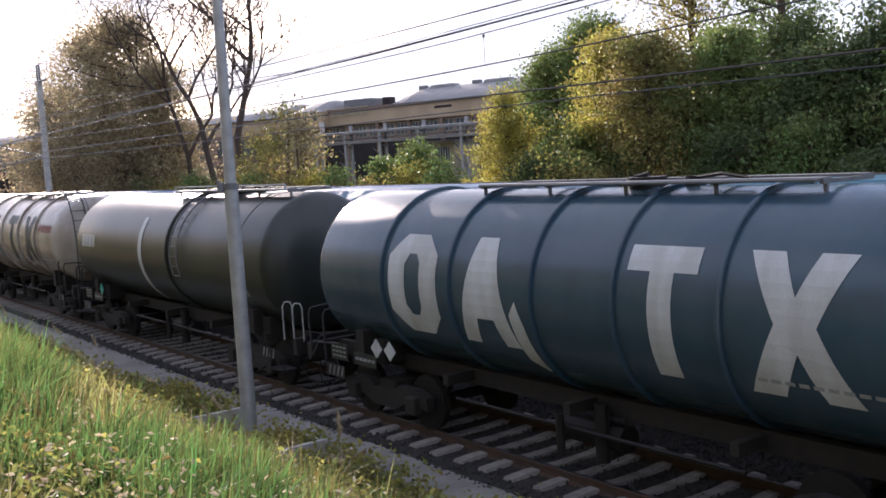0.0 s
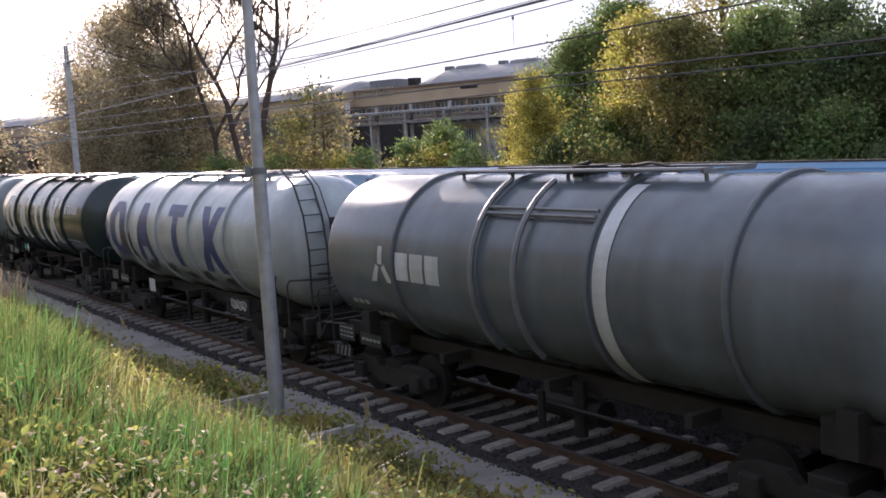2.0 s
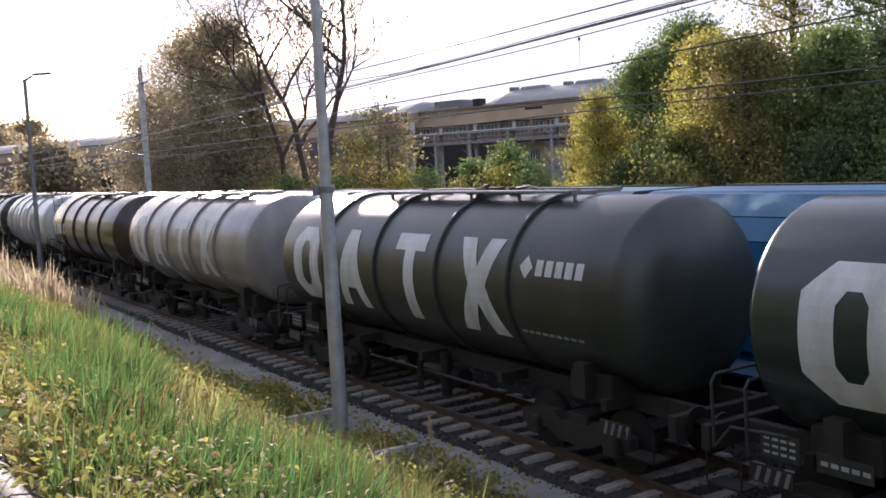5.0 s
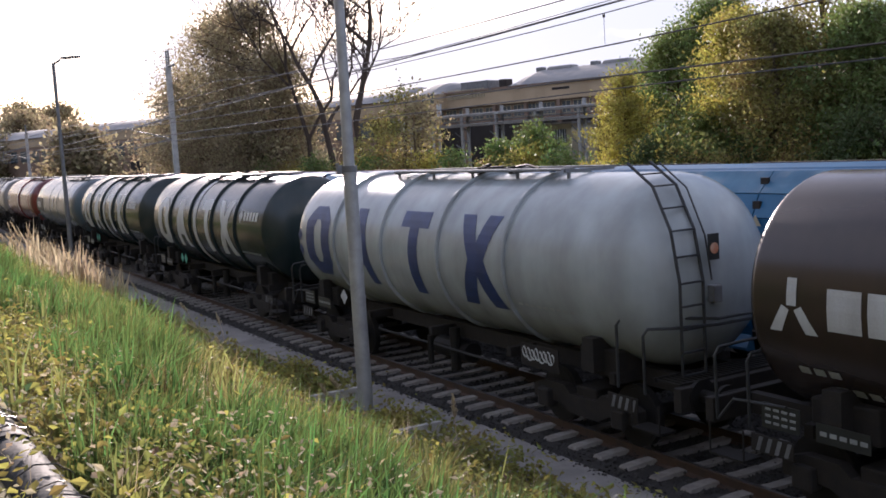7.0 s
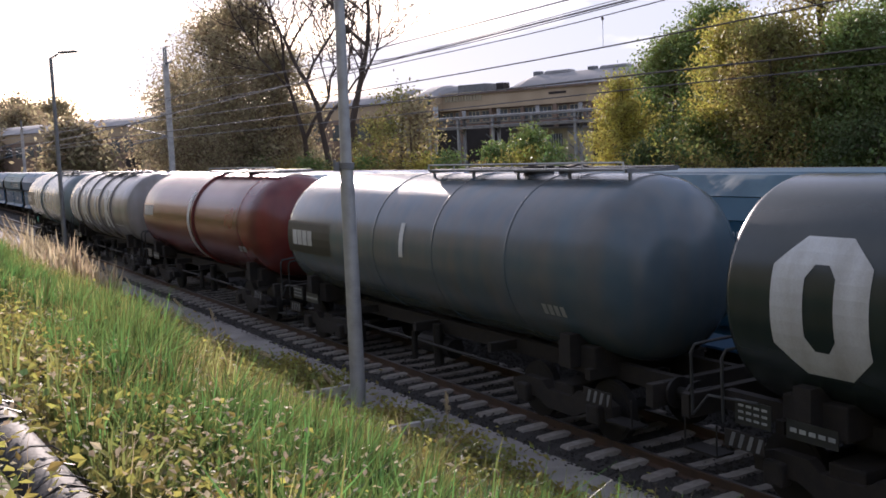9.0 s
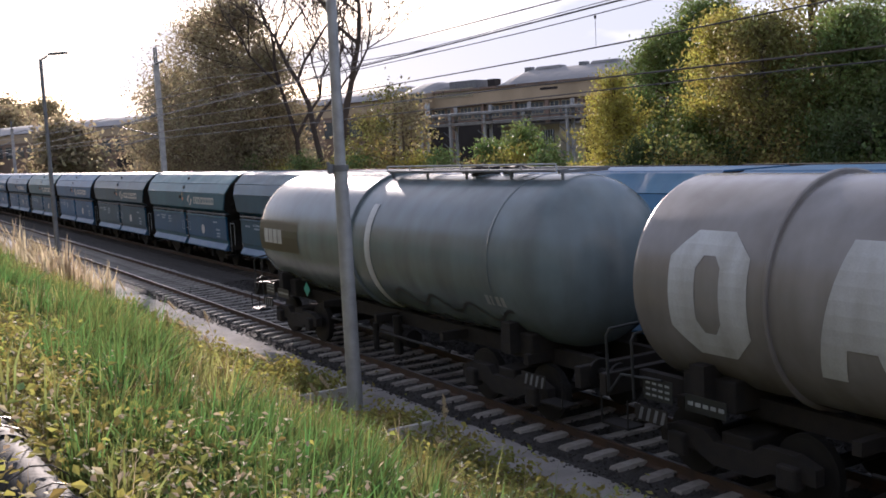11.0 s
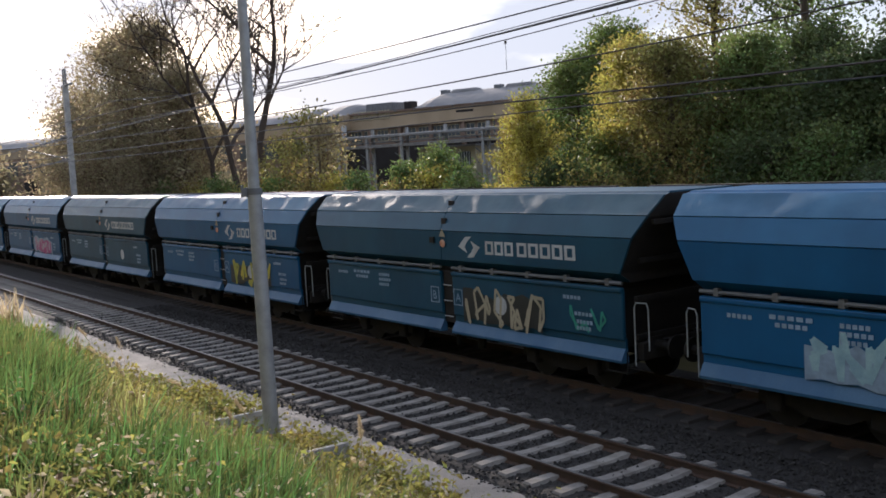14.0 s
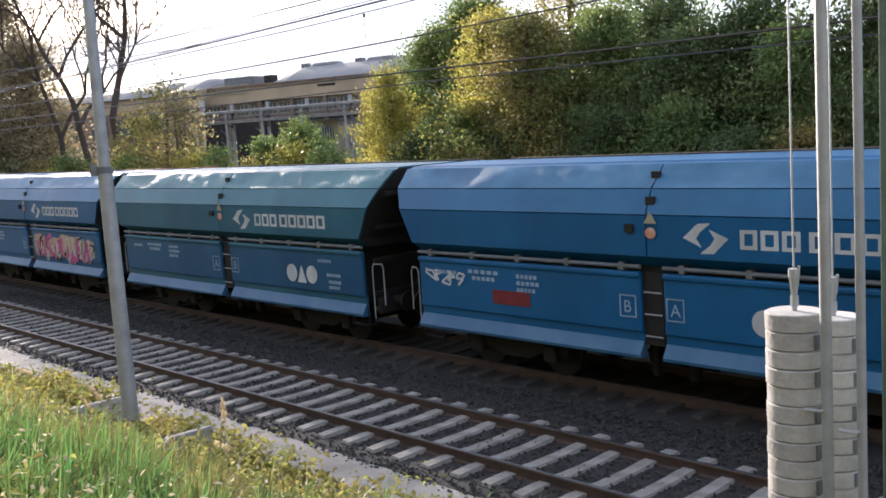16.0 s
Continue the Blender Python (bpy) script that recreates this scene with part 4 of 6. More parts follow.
TANKS = [
    # Leading wagon, never in view, added for its shadow and ambient effect.
    tank_wagon(161.3, 11.80, ("tank_black", "marks", "white_paint", {}), "black tank wagon with large white painted marks"),
    tank_wagon(147.05, 11.90, ("tank_navy", "marks_far", "white_paint", {"flap": 1, "diamonds": (1.55, 1.36, ("white_paint", "white_paint"))}), "dark blue ribbed tank wagon with large white marks, one torn"),
    tank_wagon(132.83, 11.87, ("tank_charcoal", "plain", "white_paint", {"rails": 1, "side_ladder": 1, "stripe_x": 5.05, "hoop_x": 6.95, "diamonds": (1.55, 1.36, ("teal_paint",))}), "charcoal smooth tank wagon with one white band"),
    tank_wagon(119.38, 11.10, ("tank_dirty_white", "marks", "dark_letter", {"logo": 1, "redlogo": 1, "ladder": 1}), "dirty white ribbed tank wagon with dark marks and end ladder"),
    tank_wagon(105.69, 11.34, ("tank_grey", "ribbed", "white_paint", {"frame": 1}), "grey tank wagon with framed middle and white band"),
    tank_wagon(92.0, 11.34, ("tank_white", "marks", "navy_paint", {"ladder": 1, "specks": 1, "stains": 1, "square": 3.55}), "white ribbed tank wagon with navy marks and end ladder"),
    tank_wagon(78.41, 11.24, ("tank_black", "marks", "white_paint", {"logo": 1, "stripe_x": 6.15, "post": 4.92, "cross": 7.08, "diamonds": (2.9, 1.36, ("teal_paint", "white_paint"))}), "black ribbed tank wagon with white marks and white hoop"),
    tank_wagon(67.06, 9.00, ("tank_silver", "orlen", "white_paint", {}), "short silver-grey tank wagon with red name panel"),
    tank_wagon(53.14, 11.57, ("tank_black", "marks", "white_paint", {"rails": 1, "logo": 1, "stripe_x": 6.15, "post": 4.92, "cross": 7.08}), "black ribbed tank wagon with white marks and pale hoop"),
    tank_wagon(39.5, 11.29, ("tank_charcoal", "marks", "white_paint", {"logo": 1}), "sooty dark tank wagon with white marks"),
    tank_wagon(25.83, 11.32, ("tank_mid", "marks", "white_paint", {}), "grey ribbed tank wagon with faded white marks"),
    tank_wagon(12.17, 11.31, ("tank_brown", "ribbed", "white_paint", {}), "dark brown tank wagon with white three-armed mark"),
    tank_wagon(-1.88, 11.70, ("tank_white", "marks", "navy_paint", {"ladder": 1, "specks": 1, "diamonds": (2.3, 1.36, ("white_paint",))}), "white ribbed tank wagon with dark blue marks and ladder"),
    tank_wagon(-15.28, 11.05, ("tank_black", "marks", "white_paint", {"logo": 1, "stripe_x": 4.88, "post": 5.68, "cross": 7.3, "diamonds": (2.9, 1.36, ("teal_paint", "teal_paint"))}), "black ribbed tank wagon with white hoop near its middle"),
    tank_wagon(-28.77, 11.24, ("tank_black", "marks", "white_paint", {"logo": 1, "stripe_x": 4.88, "post": 5.68, "cross": 7.3, "diamonds": (2.6, 1.36, ("teal_paint", "teal_paint"))}), "black ribbed tank wagon with white marks and teal plates"),
    tank_wagon(-42.92, 11.70, ("tank_steel", "plain", "white_paint", {"panel": "black_paint"}), "weathered blue-grey smooth tank wagon with top railing"),
    tank_wagon(-56.97, 11.70, ("tank_red", "plain", "white_paint", {"stripe_x": 5.8, "hoop_x": 6.4}), "rusty red smooth tank wagon with white band"),
    tank_wagon(-71.0, 11.68, ("tank_mid", "marks", "white_paint", {}), "grey ribbed tank wagon with white marks near the tail"),
    tank_wagon(-85.03, 11.68, ("tank_sage", "plain", "white_paint", {"panel": "tank_charcoal", "stripe_x": 6.08, "hoop_x": 5.39, "scrawl": 1, "diamonds": (2.7, 1.36, ("teal_paint",))}), "weathered grey-blue tank wagon with white band, last of the train"),
]


# ---- hopper train ----
HOPPER_BLUES = {"vivid": ((0.003, 0.082, 0.205), (0.006, 0.104, 0.25)), "mid": ((0.002, 0.074, 0.18), (0.005, 0.098, 0.22)), "teal": ((0.003, 0.055, 0.105), (0.008, 0.074, 0.13)), "slate": ((0.010, 0.092, 0.15), (0.02, 0.118, 0.18)), "deep": ((0.006, 0.045, 0.12), (0.01, 0.06, 0.15))}
for k_, (a_, b_) in HOPPER_BLUES.items():
    M["hop_" + k_] = mat("hopper_" + k_, a_, 0.46, 0.0, spec=0.35, col2=b_, scale=0.9, stretch=(1, 1, 0.3), bump=0.55, bscale=1.7)
# Upper slopes get lighter blues: the sky's sheen is put into their colour.
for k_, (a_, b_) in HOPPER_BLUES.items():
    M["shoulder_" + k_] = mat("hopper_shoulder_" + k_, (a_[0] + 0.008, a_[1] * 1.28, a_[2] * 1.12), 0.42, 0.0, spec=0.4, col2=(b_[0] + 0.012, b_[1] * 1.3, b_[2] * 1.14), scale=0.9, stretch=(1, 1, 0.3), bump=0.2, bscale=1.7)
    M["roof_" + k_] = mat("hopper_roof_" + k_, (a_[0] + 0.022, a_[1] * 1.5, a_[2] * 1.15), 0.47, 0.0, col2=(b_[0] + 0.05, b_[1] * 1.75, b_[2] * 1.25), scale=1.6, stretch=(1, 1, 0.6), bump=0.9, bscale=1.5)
# Lower rib lighter than the doors: sunlight and dust put into its blue.
M["rib_pale"] = mat("rib_pale", (0.022, 0.105, 0.22), 0.5, col2=(0.05, 0.14, 0.25), scale=1.5, stretch=(1, 1, 0.3))
M["hop_low"] = mat("hopper_door_blue", (0.004, 0.068, 0.155), 0.46, spec=0.35, col2=(0.01, 0.088, 0.19), scale=0.9, stretch=(1, 1, 0.3), bump=0.55, bscale=1.7)
H0, H1 = -11.86, -0.98
HM = (H0 + H1) / 2


def splay(z):
    """How far the end walls lean out at a height."""
    return float(np.interp(z, (2.38, 3.02, 3.40, 3.76), (0.0, 0.31, 0.535, 0.63)))


def flap(bm, x0, x1, low, high, dent, seed, lean0, lean1):
    """A sheet of the upper side from low to high (y, z), dented by up to dent; lean: which ends follow the end wall."""
    nx, nu, rows = 60, 6, []
    n = Vector((0, -(high[1] - low[1]), high[0] - low[0])).normalized()
    n = -n if n.z < 0 else n
    n = Vector((0, -1, 0)) if abs(high[0] - low[0]) < 0.02 else n
    for i in range(nx + 1):
        row = []
        for j in range(nu + 1):
            u = j / nu
            y, z = low[0] + (high[0] - low[0]) * u, low[1] + (high[1] - low[1]) * u
            a, b = x0 - (splay(z) if lean0 else 0), x1 + (splay(z) if lean1 else 0)
            x = a + (b - a) * i / nx
            edge = min(1.0, 4 * u, 4 * (1 - u), 8 * i / nx, 8 * (1 - i / nx))
            fold = noise.noise(Vector((x * 1.05 + u * 0.9 + seed, u * 0.7, 0.5))) + 0.6 * noise.noise(Vector((x * 2.7 + u * 1.7 + seed, u * 1.3, 3.5)))
            row.append(bm.verts.new(Vector((x, y, z)) + n * (0.032 + dent * fold * edge)))
        rows.append(row)
    for a, b in zip(rows[:-1], rows[1:]):
        for j in range(nu):
            bm.faces.new((a[j], b[j], b[j + 1], a[j + 1]))
    rim = [r[0] for r in rows] + rows[-1][1:] + [r[-1] for r in reversed(rows[:-1])] + list(reversed(rows[0][1:-1]))
    back = [bm.verts.new(v.co - n * 0.034) for v in rim]
    for k in range(len(rim)):
        m = (k + 1) % len(rim)
        bm.faces.new((rim[k], back[k], back[m], rim[m]))


def splayed_body(bm, prof, x0, x1):
    """The closed outline drawn out from end wall to leaning end wall."""
    a = [bm.verts.new((x0 - splay(z), y, z)) for y, z in prof]
    b = [bm.verts.new((x1 + splay(z), y, z)) for y, z in prof]
    k = len(prof)
    for i in range(k):
        bm.faces.new((a[i], a[(i + 1) % k], b[(i + 1) % k], b[i]))
    bmesh.ops.recalc_face_normals(bm, faces=bm.faces[:])


def leaning_end(bm, prof, x, s):
    """The end wall as horizontal strips between the two sides."""
    half = prof[:len(prof) // 2]
    low = None
    for y, z in half:
        row = [bm.verts.new((x + s * splay(z), y + 0.01, z)), bm.verts.new((x + s * splay(z), -y - 0.01, z))]
        if low:
            bm.faces.new((low[0], low[1], row[1], row[0]))
        low = row


def side_rect(bm, x0, x1, z0, z1, y=-1.49, th=0.006):
    box(bm, ((x0 + x1) / 2, y, (z0 + z1) / 2), (x1 - x0, th, z1 - z0))


def slope_point(x, u, lift=0.045):
    """A point of the upper side panel, u from 0 at its foot to 1 at its head."""
    return (x, -1.55 - lift, 2.38 + 0.67 * u)


def scrawl(seed, x0, w, z0, h, strokes=9, width=0.07):
    """Sprayed loops, as thin painted strips on the lower door."""
    rng = random.Random(seed)
    bm = bmesh.new()
    for k in range(strokes):
        x = x0 + w * (k + 0.2) / strokes
        ww = w / strokes * rng.uniform(0.9, 1.5)
        p = [(x + rng.uniform(0, ww), z0 + h * rng.uniform(0, 1)) for _ in range(5)]
        p.append(p[0])
        for a, b in zip(p[:-1], p[1:]):
            dx, dz = b[0] - a[0], b[1] - a[1]
            n = math.hypot(dx, dz) or 1
            ox, oz = -dz / n * width / 2, dx / n * width / 2
            y = -1.492 - 0.0006 * k - rng.uniform(0, 0.0005)
            bm.faces.new([bm.verts.new(q) for q in ((a[0] - ox, y, a[1] - oz), (b[0] - ox, y, b[1] - oz), (b[0] + ox, y, b[1] + oz), (a[0] + ox, y, a[1] + oz))])
    return bm


def blob(seed, x0, w, z0, h, n=9, y=-1.488):
    """A jagged sprayed patch."""
    rng = random.Random(seed)
    up = [(x0 + w * i / n, z0 + h * rng.uniform(0.7, 1.0)) for i in range(n + 1)]
    lo = [(x0 + w * i / n, z0 + h * rng.uniform(0.0, 0.2)) for i in range(n + 1)]
    bm = bmesh.new()
    a = [bm.verts.new((x, y, z)) for x, z in up]
    b = [bm.verts.new((x, y, z)) for x, z in lo]
    for i in range(n):
        bm.faces.new((b[i], b[i + 1], a[i + 1], a[i]))
    return bm


def hopper_base(blue):
    t = new("hopper_wagon")
    m = "hop_" + blue
    tagged(t, "blue covered hopper wagon with white lettering bars", "hopper wagon", group="hopper wagons of the second train")
    bm = bmesh.new()
    side = [(-1.30, 2.2), (-1.55, 2.38), (-1.55, 3.02), (-1.37, 3.40), (-1.0, 3.76), (-0.9, 3.79)]
    prof = side + [(-y, z) for y, z in reversed(side)]
    splayed_body(bm, prof, H0, H1)
    part("body", bm, m, t)
    # Ends of the blue body painted near black, the gap's shade put in.
    for x, sg in ((H0, -1), (H1, 1)):
        bm = bmesh.new()
        leaning_end(bm, prof, x + sg * 0.004, sg)
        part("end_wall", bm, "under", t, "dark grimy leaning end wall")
    bm = bmesh.new()
    sweep_x(bm, [(-1.40, 0.95), (-1.40, 2.12), (-1.25, 2.2), (1.25, 2.2), (1.40, 2.12), (1.40, 0.95)], H0 + 0.35, H1 - 0.35)
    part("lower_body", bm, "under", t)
    for x0, x1 in ((H0, HM - 0.16), (HM + 0.16, H1)):
        u0, u1 = (x0, HM - 0.012) if x0 == H0 else (HM + 0.012, x1)
        ends = (x0 == H0, x1 == H1)
        bm = bmesh.new()
        flap(bm, u0, u1, (-1.37, 3.405), (-1.0, 3.755), 0.04, len(blue) * 3.7 + x0, *ends)
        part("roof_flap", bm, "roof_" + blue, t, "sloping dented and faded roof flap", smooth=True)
        bm = bmesh.new()
        flap(bm, u0, u1, (-1.55, 3.025), (-1.37, 3.395), 0.006, len(blue) * 1.3 + x0, *ends)
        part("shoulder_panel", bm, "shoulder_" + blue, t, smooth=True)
        bm = bmesh.new()
        flap(bm, u0, u1, (-1.55, 2.39), (-1.55, 3.015), 0.003, len(blue) * 2.1 + x0, *ends)
        part("side_panel", bm, m, t, smooth=True)
        bm = bmesh.new()
        box(bm, ((x0 + x1) / 2, -1.44, 1.62), (x1 - x0 - 0.1, 0.08, 0.94), bevel=0.025)
        d = part("discharge_door", bm, "hop_low" if blue == "slate" else m, t, "long hinged discharge door")
        part("upper_rib", box(bmesh.new(), ((x0 + x1) / 2, -1.46, 2.07), (x1 - x0 - 0.1, 0.11, 0.10), bevel=0.03), m, d)
        part("recess", box(bmesh.new(), ((x0 + x1) / 2, -1.405, 1.08), (x1 - x0 - 0.1, 0.05, 0.2)), m, d)
        bm = bmesh.new()
        sweep_x(bm, [(-1.38, 1.02), (-1.44, 1.0), (-1.56, 0.80), (-1.55, 0.75), (-1.36, 0.74)], x0 + 0.05, x1 - 0.05)
        part("lower_rib", bm, "rib_pale", d, "paler worn lower edge of the door")
        bm = bmesh.new()
        bar(bm, (x0 + 0.05, -1.47, 2.20), (x1 - 0.05, -1.47, 2.20), 0.035, 8)
        for x in np.linspace(x0 + 0.4, x1 - 0.4, 5):
            box(bm, (x, -1.46, 2.20), (0.10, 0.09, 0.13))
        part("hinge_rail", bm, "galv_dark", t)
    bm = bmesh.new()
    sweep_x(bm, [(-0.92, 3.77), (-0.85, 3.82), (0.85, 3.82), (0.92, 3.77)], H0 - 0.6, H1 + 0.6)
    part("ridge", bm, m, t)
    bm = bmesh.new()
    for yy, z, dx in ((-1.22, 3.61, -0.02), (-1.49, 3.24, 0.04), (-1.60, 2.82, -0.3)):
        part("roof_step", box(bmesh.new(), (HM + dx, yy, z), (0.16, 0.05, 0.13)), "under", t, "small dark foothold")
    side_rect(bm, HM - 0.16, HM + 0.16, 0.95, 2.1, -1.41)
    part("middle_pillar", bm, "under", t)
    for z in (1.1, 1.45, 1.8):
        part("rung", bar(bmesh.new(), (HM - 0.16, -1.46, z), (HM + 0.16, -1.46, z), 0.014, 6), "galv", t)
    running_gear(t, H0 - 0.2, H1 + 0.2, 0.95)
    for x, s in ((H0 - 0.12, 1), (H1 + 0.12, -1)):
        bm = bmesh.new()
        chain(bm, [(x, -1.36, 0.7), (x, -1.36, 1.75), (x - s * 0.04, -1.36, 1.85), (x - s * 0.24, -1.3, 1.85), (x - s * 0.28, -1.3, 1.75), (x - s * 0.28, -1.3, 1.0)], 0.015)
        part("end_rail", bm, "grey_paint", t, "pale grey bent tube handrail")
        for z in (1.2, 1.9, 2.6, 3.3):
            w = 2.5
            part("end_stiffener", box(bmesh.new(), (x + s * (0.06 - splay(z)), 0, z), (0.08, w, 0.09)), "under", t)
    bm = bmesh.new()
    bm.faces.new([bm.verts.new(slope_point(HM - 0.02 + a, 0.78 + b, 0.06)) for a, b in ((0.0, 0.0), (0.24, 0.0), (0.12, 0.28))])
    part("warning_sign", bm, "wall_pale", t, "small pale triangular sign")
    bm = bmesh.new()
    bm.faces.new([bm.verts.new(slope_point(HM + 0.1 + 0.1 * math.cos(a), 0.56 + 0.13 * math.sin(a), 0.06)) for a in np.linspace(0, 2 * math.pi, 13)[:-1]])
    part("round_sign", bm, "orange_paint", t, "small orange round sign")
    # emblem and name as plain shapes
    for pts in (((0, 0.5), (0.34, 0.98), (0.62, 1.0), (0.40, 0.72), (0.30, 0.5), (0.42, 0.2)), ((1.0, 0.52), (0.68, 0.02), (0.38, 0.0), (0.60, 0.28), (0.70, 0.5), (0.58, 0.8))):
        bm = bmesh.new()
        bm.faces.new([bm.verts.new(slope_point(HM + 0.66 + a * 0.76, 0.14 + b * 0.68, 0.037)) for a, b in pts])
        part("emblem", bm, "white_paint", t, "white half of an angular emblem")
    x = HM + 1.6
    for i in range(8):
        bm = bmesh.new()
        w = 0.27 if i < 3 else 0.30
        if i == 3:
            x += 0.07
        for a, b, c, d in ((0, 0.26, 0, 1), (0.74, 1, 0, 1), (0.26, 0.74, 0.80, 1), (0.26, 0.74, 0.0, 0.20)):
            bm.faces.new([bm.verts.new(slope_point(x + w * p, 0.28 + q * 0.42, 0.037)) for p, q in ((a, c), (b, c), (b, d), (a, d))])
        x += w + 0.05
        part("name_block", bm, "white_paint", t, "white block of the painted name")
    bm = bmesh.new()
    for xx, z, w in ((H0 + 0.6, 1.85, 0.5), (H0 + 1.4, 1.9, 0.8), (H0 + 1.5, 1.78, 0.6), (H0 + 2.6, 1.88, 0.5), (H0 + 2.6, 1.76, 0.55), (H0 + 2.6, 1.64, 0.45), (H1 - 1.3, 1.55, 0.5), (H1 - 1.25, 1.4, 0.45), (H1 - 1.25, 1.28, 0.4), (H1 - 1.6, 1.85, 0.5)):
        for k in range(5):
            side_rect(bm, xx + w * k / 5, xx + w * (k + 0.7) / 5, z - 0.035, z + 0.035)
    for xx in (HM - 0.62, HM + 0.26):
        for a in ((xx, xx + 0.32, 1.38, 1.4), (xx, xx + 0.32, 1.72, 1.74), (xx, xx + 0.02, 1.4, 1.72), (xx + 0.3, xx + 0.32, 1.4, 1.72)):
            side_rect(bm, *a)
    part("data_label", bm, "pale_paint", t, "pale bars of small lettering")["kind"] = "stuff"
    return t


def round_mark(t, x, z, r=0.2, material="white_paint"):
    bm = bmesh.new()
    bar(bm, (x, -1.484, z), (x, -1.492, z), r, 24)
    part("round_mark", bm, material, t, "white painted disc")


def tri_mark(t, x, z):
    bm = bmesh.new()
    bm.faces.new([bm.verts.new(p) for p in ((x - 0.17, -1.49, z - 0.2), (x + 0.17, -1.49, z - 0.2), (x, -1.49, z + 0.2))])
    part("triangle_mark", bm, "white_paint", t, "white painted triangle")


def letter(t, ch, x, z, h):
    """One stencilled capital on the lower door."""
    cu = bpy.data.curves.new("letter", "FONT")
    cu.body, cu.size = ch, h * 1.4
    tmp = new("letter", cu)
    me = bpy.data.meshes.new_from_object(tmp)
    bpy.data.objects.remove(tmp)
    me.materials.clear()
    me.materials.append(M["pale_paint"])
    ob = new("letter", me)
    ob.parent = t
    ob.matrix_basis = pose(x, -1.491, z, 90, 0, 0)
    tagged(ob, "pale stencilled capital letter")


BASES = {k: hopper_base(k) for k in ("vivid", "mid", "teal", "slate", "deep")}
SHADE = {-4: "slate", -3: "teal", -2: "mid", -1: "mid", 0: "mid", 1: "teal", 2: "mid", 3: "teal", 4: "vivid", 5: "vivid", 6: "slate", 7: "vivid", 8: "mid"}
HOPPERS = []
rng_h = random.Random(3)
for k_ in range(-36, 9):
    g_ = 74.5 + 12.55 * k_
    shade = SHADE.get(k_, rng_h.choice(("vivid", "mid", "teal", "mid", "slate")))
    w_ = copy_thing(BASES[shade], pose(0, 0, 0))
    w_["x8"] = g_
    label_ = {"vivid": "bright blue", "mid": "mid blue", "teal": "teal blue", "slate": "faded grey-blue", "deep": "deep blue"}[shade] + " covered hopper wagon with white emblem"
    if k_ == 0:
        part("graffiti", blob(1, HM + 0.4, 3.6, 0.98, 0.95), "pale_paint", w_, "pale sprayed ground of a graffiti")
        part("graffiti", blob(2, HM + 0.7, 3.1, 1.0, 0.8, 12, -1.4895), "pink_paint", w_, "pink sprayed graffiti")
        part("graffiti", scrawl(3, HM + 0.6, 3.1, 1.0, 0.85, 10, 0.04), "white_paint", w_, "white outline strokes of the graffiti")
        label_ = "mid blue hopper wagon with pink graffiti on its door"
    elif k_ == 2:
        part("graffiti", blob(4, HM + 0.7, 2.9, 1.05, 0.8, 10), "black_paint", w_, "dark ground of a graffiti")
        part("graffiti", scrawl(5, HM + 0.7, 2.8, 1.05, 0.8, 9, 0.10), "yellow_paint", w_, "yellow sprayed graffiti")
        round_mark(w_, HM + 2.2, 1.5)
        label_ = "mid blue hopper wagon with yellow graffiti"
    elif k_ == 3:
        part("graffiti", blob(6, HM + 0.6, 2.6, 1.0, 0.85, 9), "black_paint", w_, "dark sprayed ground")
        part("graffiti", scrawl(7, HM + 0.6, 2.6, 1.0, 0.85, 8, 0.07), "wall_pale", w_, "pale sprayed graffiti strokes")
        part("graffiti", scrawl(8, HM + 3.9, 0.9, 1.2, 0.5, 3, 0.05), "teal_paint", w_, "green sprayed loops")
        round_mark(w_, HM + 1.9, 1.5)
        label_ = "faded grey-blue hopper wagon with dark and pale graffiti"
    elif k_ == 4:
        part("graffiti", blob(9, H0 + 2.0, 2.9, 0.95, 0.7, 10), "pale_paint", w_, "pale blue sprayed graffiti")
        part("graffiti", scrawl(10, H0 + 2.0, 2.8, 0.95, 0.85, 9, 0.10), "aqua_paint", w_, "silver-blue sprayed strokes")
        part("graffiti", scrawl(11, HM + 1.3, 3.4, 1.0, 0.95, 5, 0.035), "aqua_paint", w_, "thin pale sprayed lines")
        round_mark(w_, HM + 1.58, 1.58), round_mark(w_, HM + 3.42, 1.58), tri_mark(w_, HM + 3.0, 1.58)
        label_ = "bright blue hopper wagon with pale graffiti on both doors"
    elif k_ == 5:
        part("graffiti", blob(12, HM + 0.4, 4.6, 1.12, 0.9, 14), "wall_ochre", w_, "tan sprayed graffiti ground")
        part("graffiti", scrawl(13, HM + 0.5, 4.3, 1.1, 0.85, 10, 0.12), "pink_paint", w_, "pink sprayed strokes")
        part("graffiti", scrawl(17, HM + 0.5, 4.3, 1.1, 0.85, 7, 0.06), "wall_dark", w_, "dark sprayed outline strokes")
        part("graffiti", scrawl(14, HM + 0.5, 4.3, 1.0, 0.9, 8, 0.04), "white_paint", w_, "white outline strokes")
        label_ = "bright blue hopper wagon with tan and pink graffiti"
    elif k_ == 6:
        round_mark(w_, HM + 2.82, 1.52), round_mark(w_, HM + 3.58, 1.52), tri_mark(w_, HM + 3.2, 1.52)
    elif k_ == 7:
        round_mark(w_, HM + 1.9, 1.5)
        part("graffiti", scrawl(15, H0 + 0.2, 1.0, 1.6, 0.3, 5, 0.04), "white_paint", w_, "small white sprayed tag")
        part("graffiti", scrawl(16, HM + 3.9, 0.8, 1.0, 0.9, 4, 0.05), "aqua_paint", w_, "pale sprayed letters shape")
        side = bmesh.new()
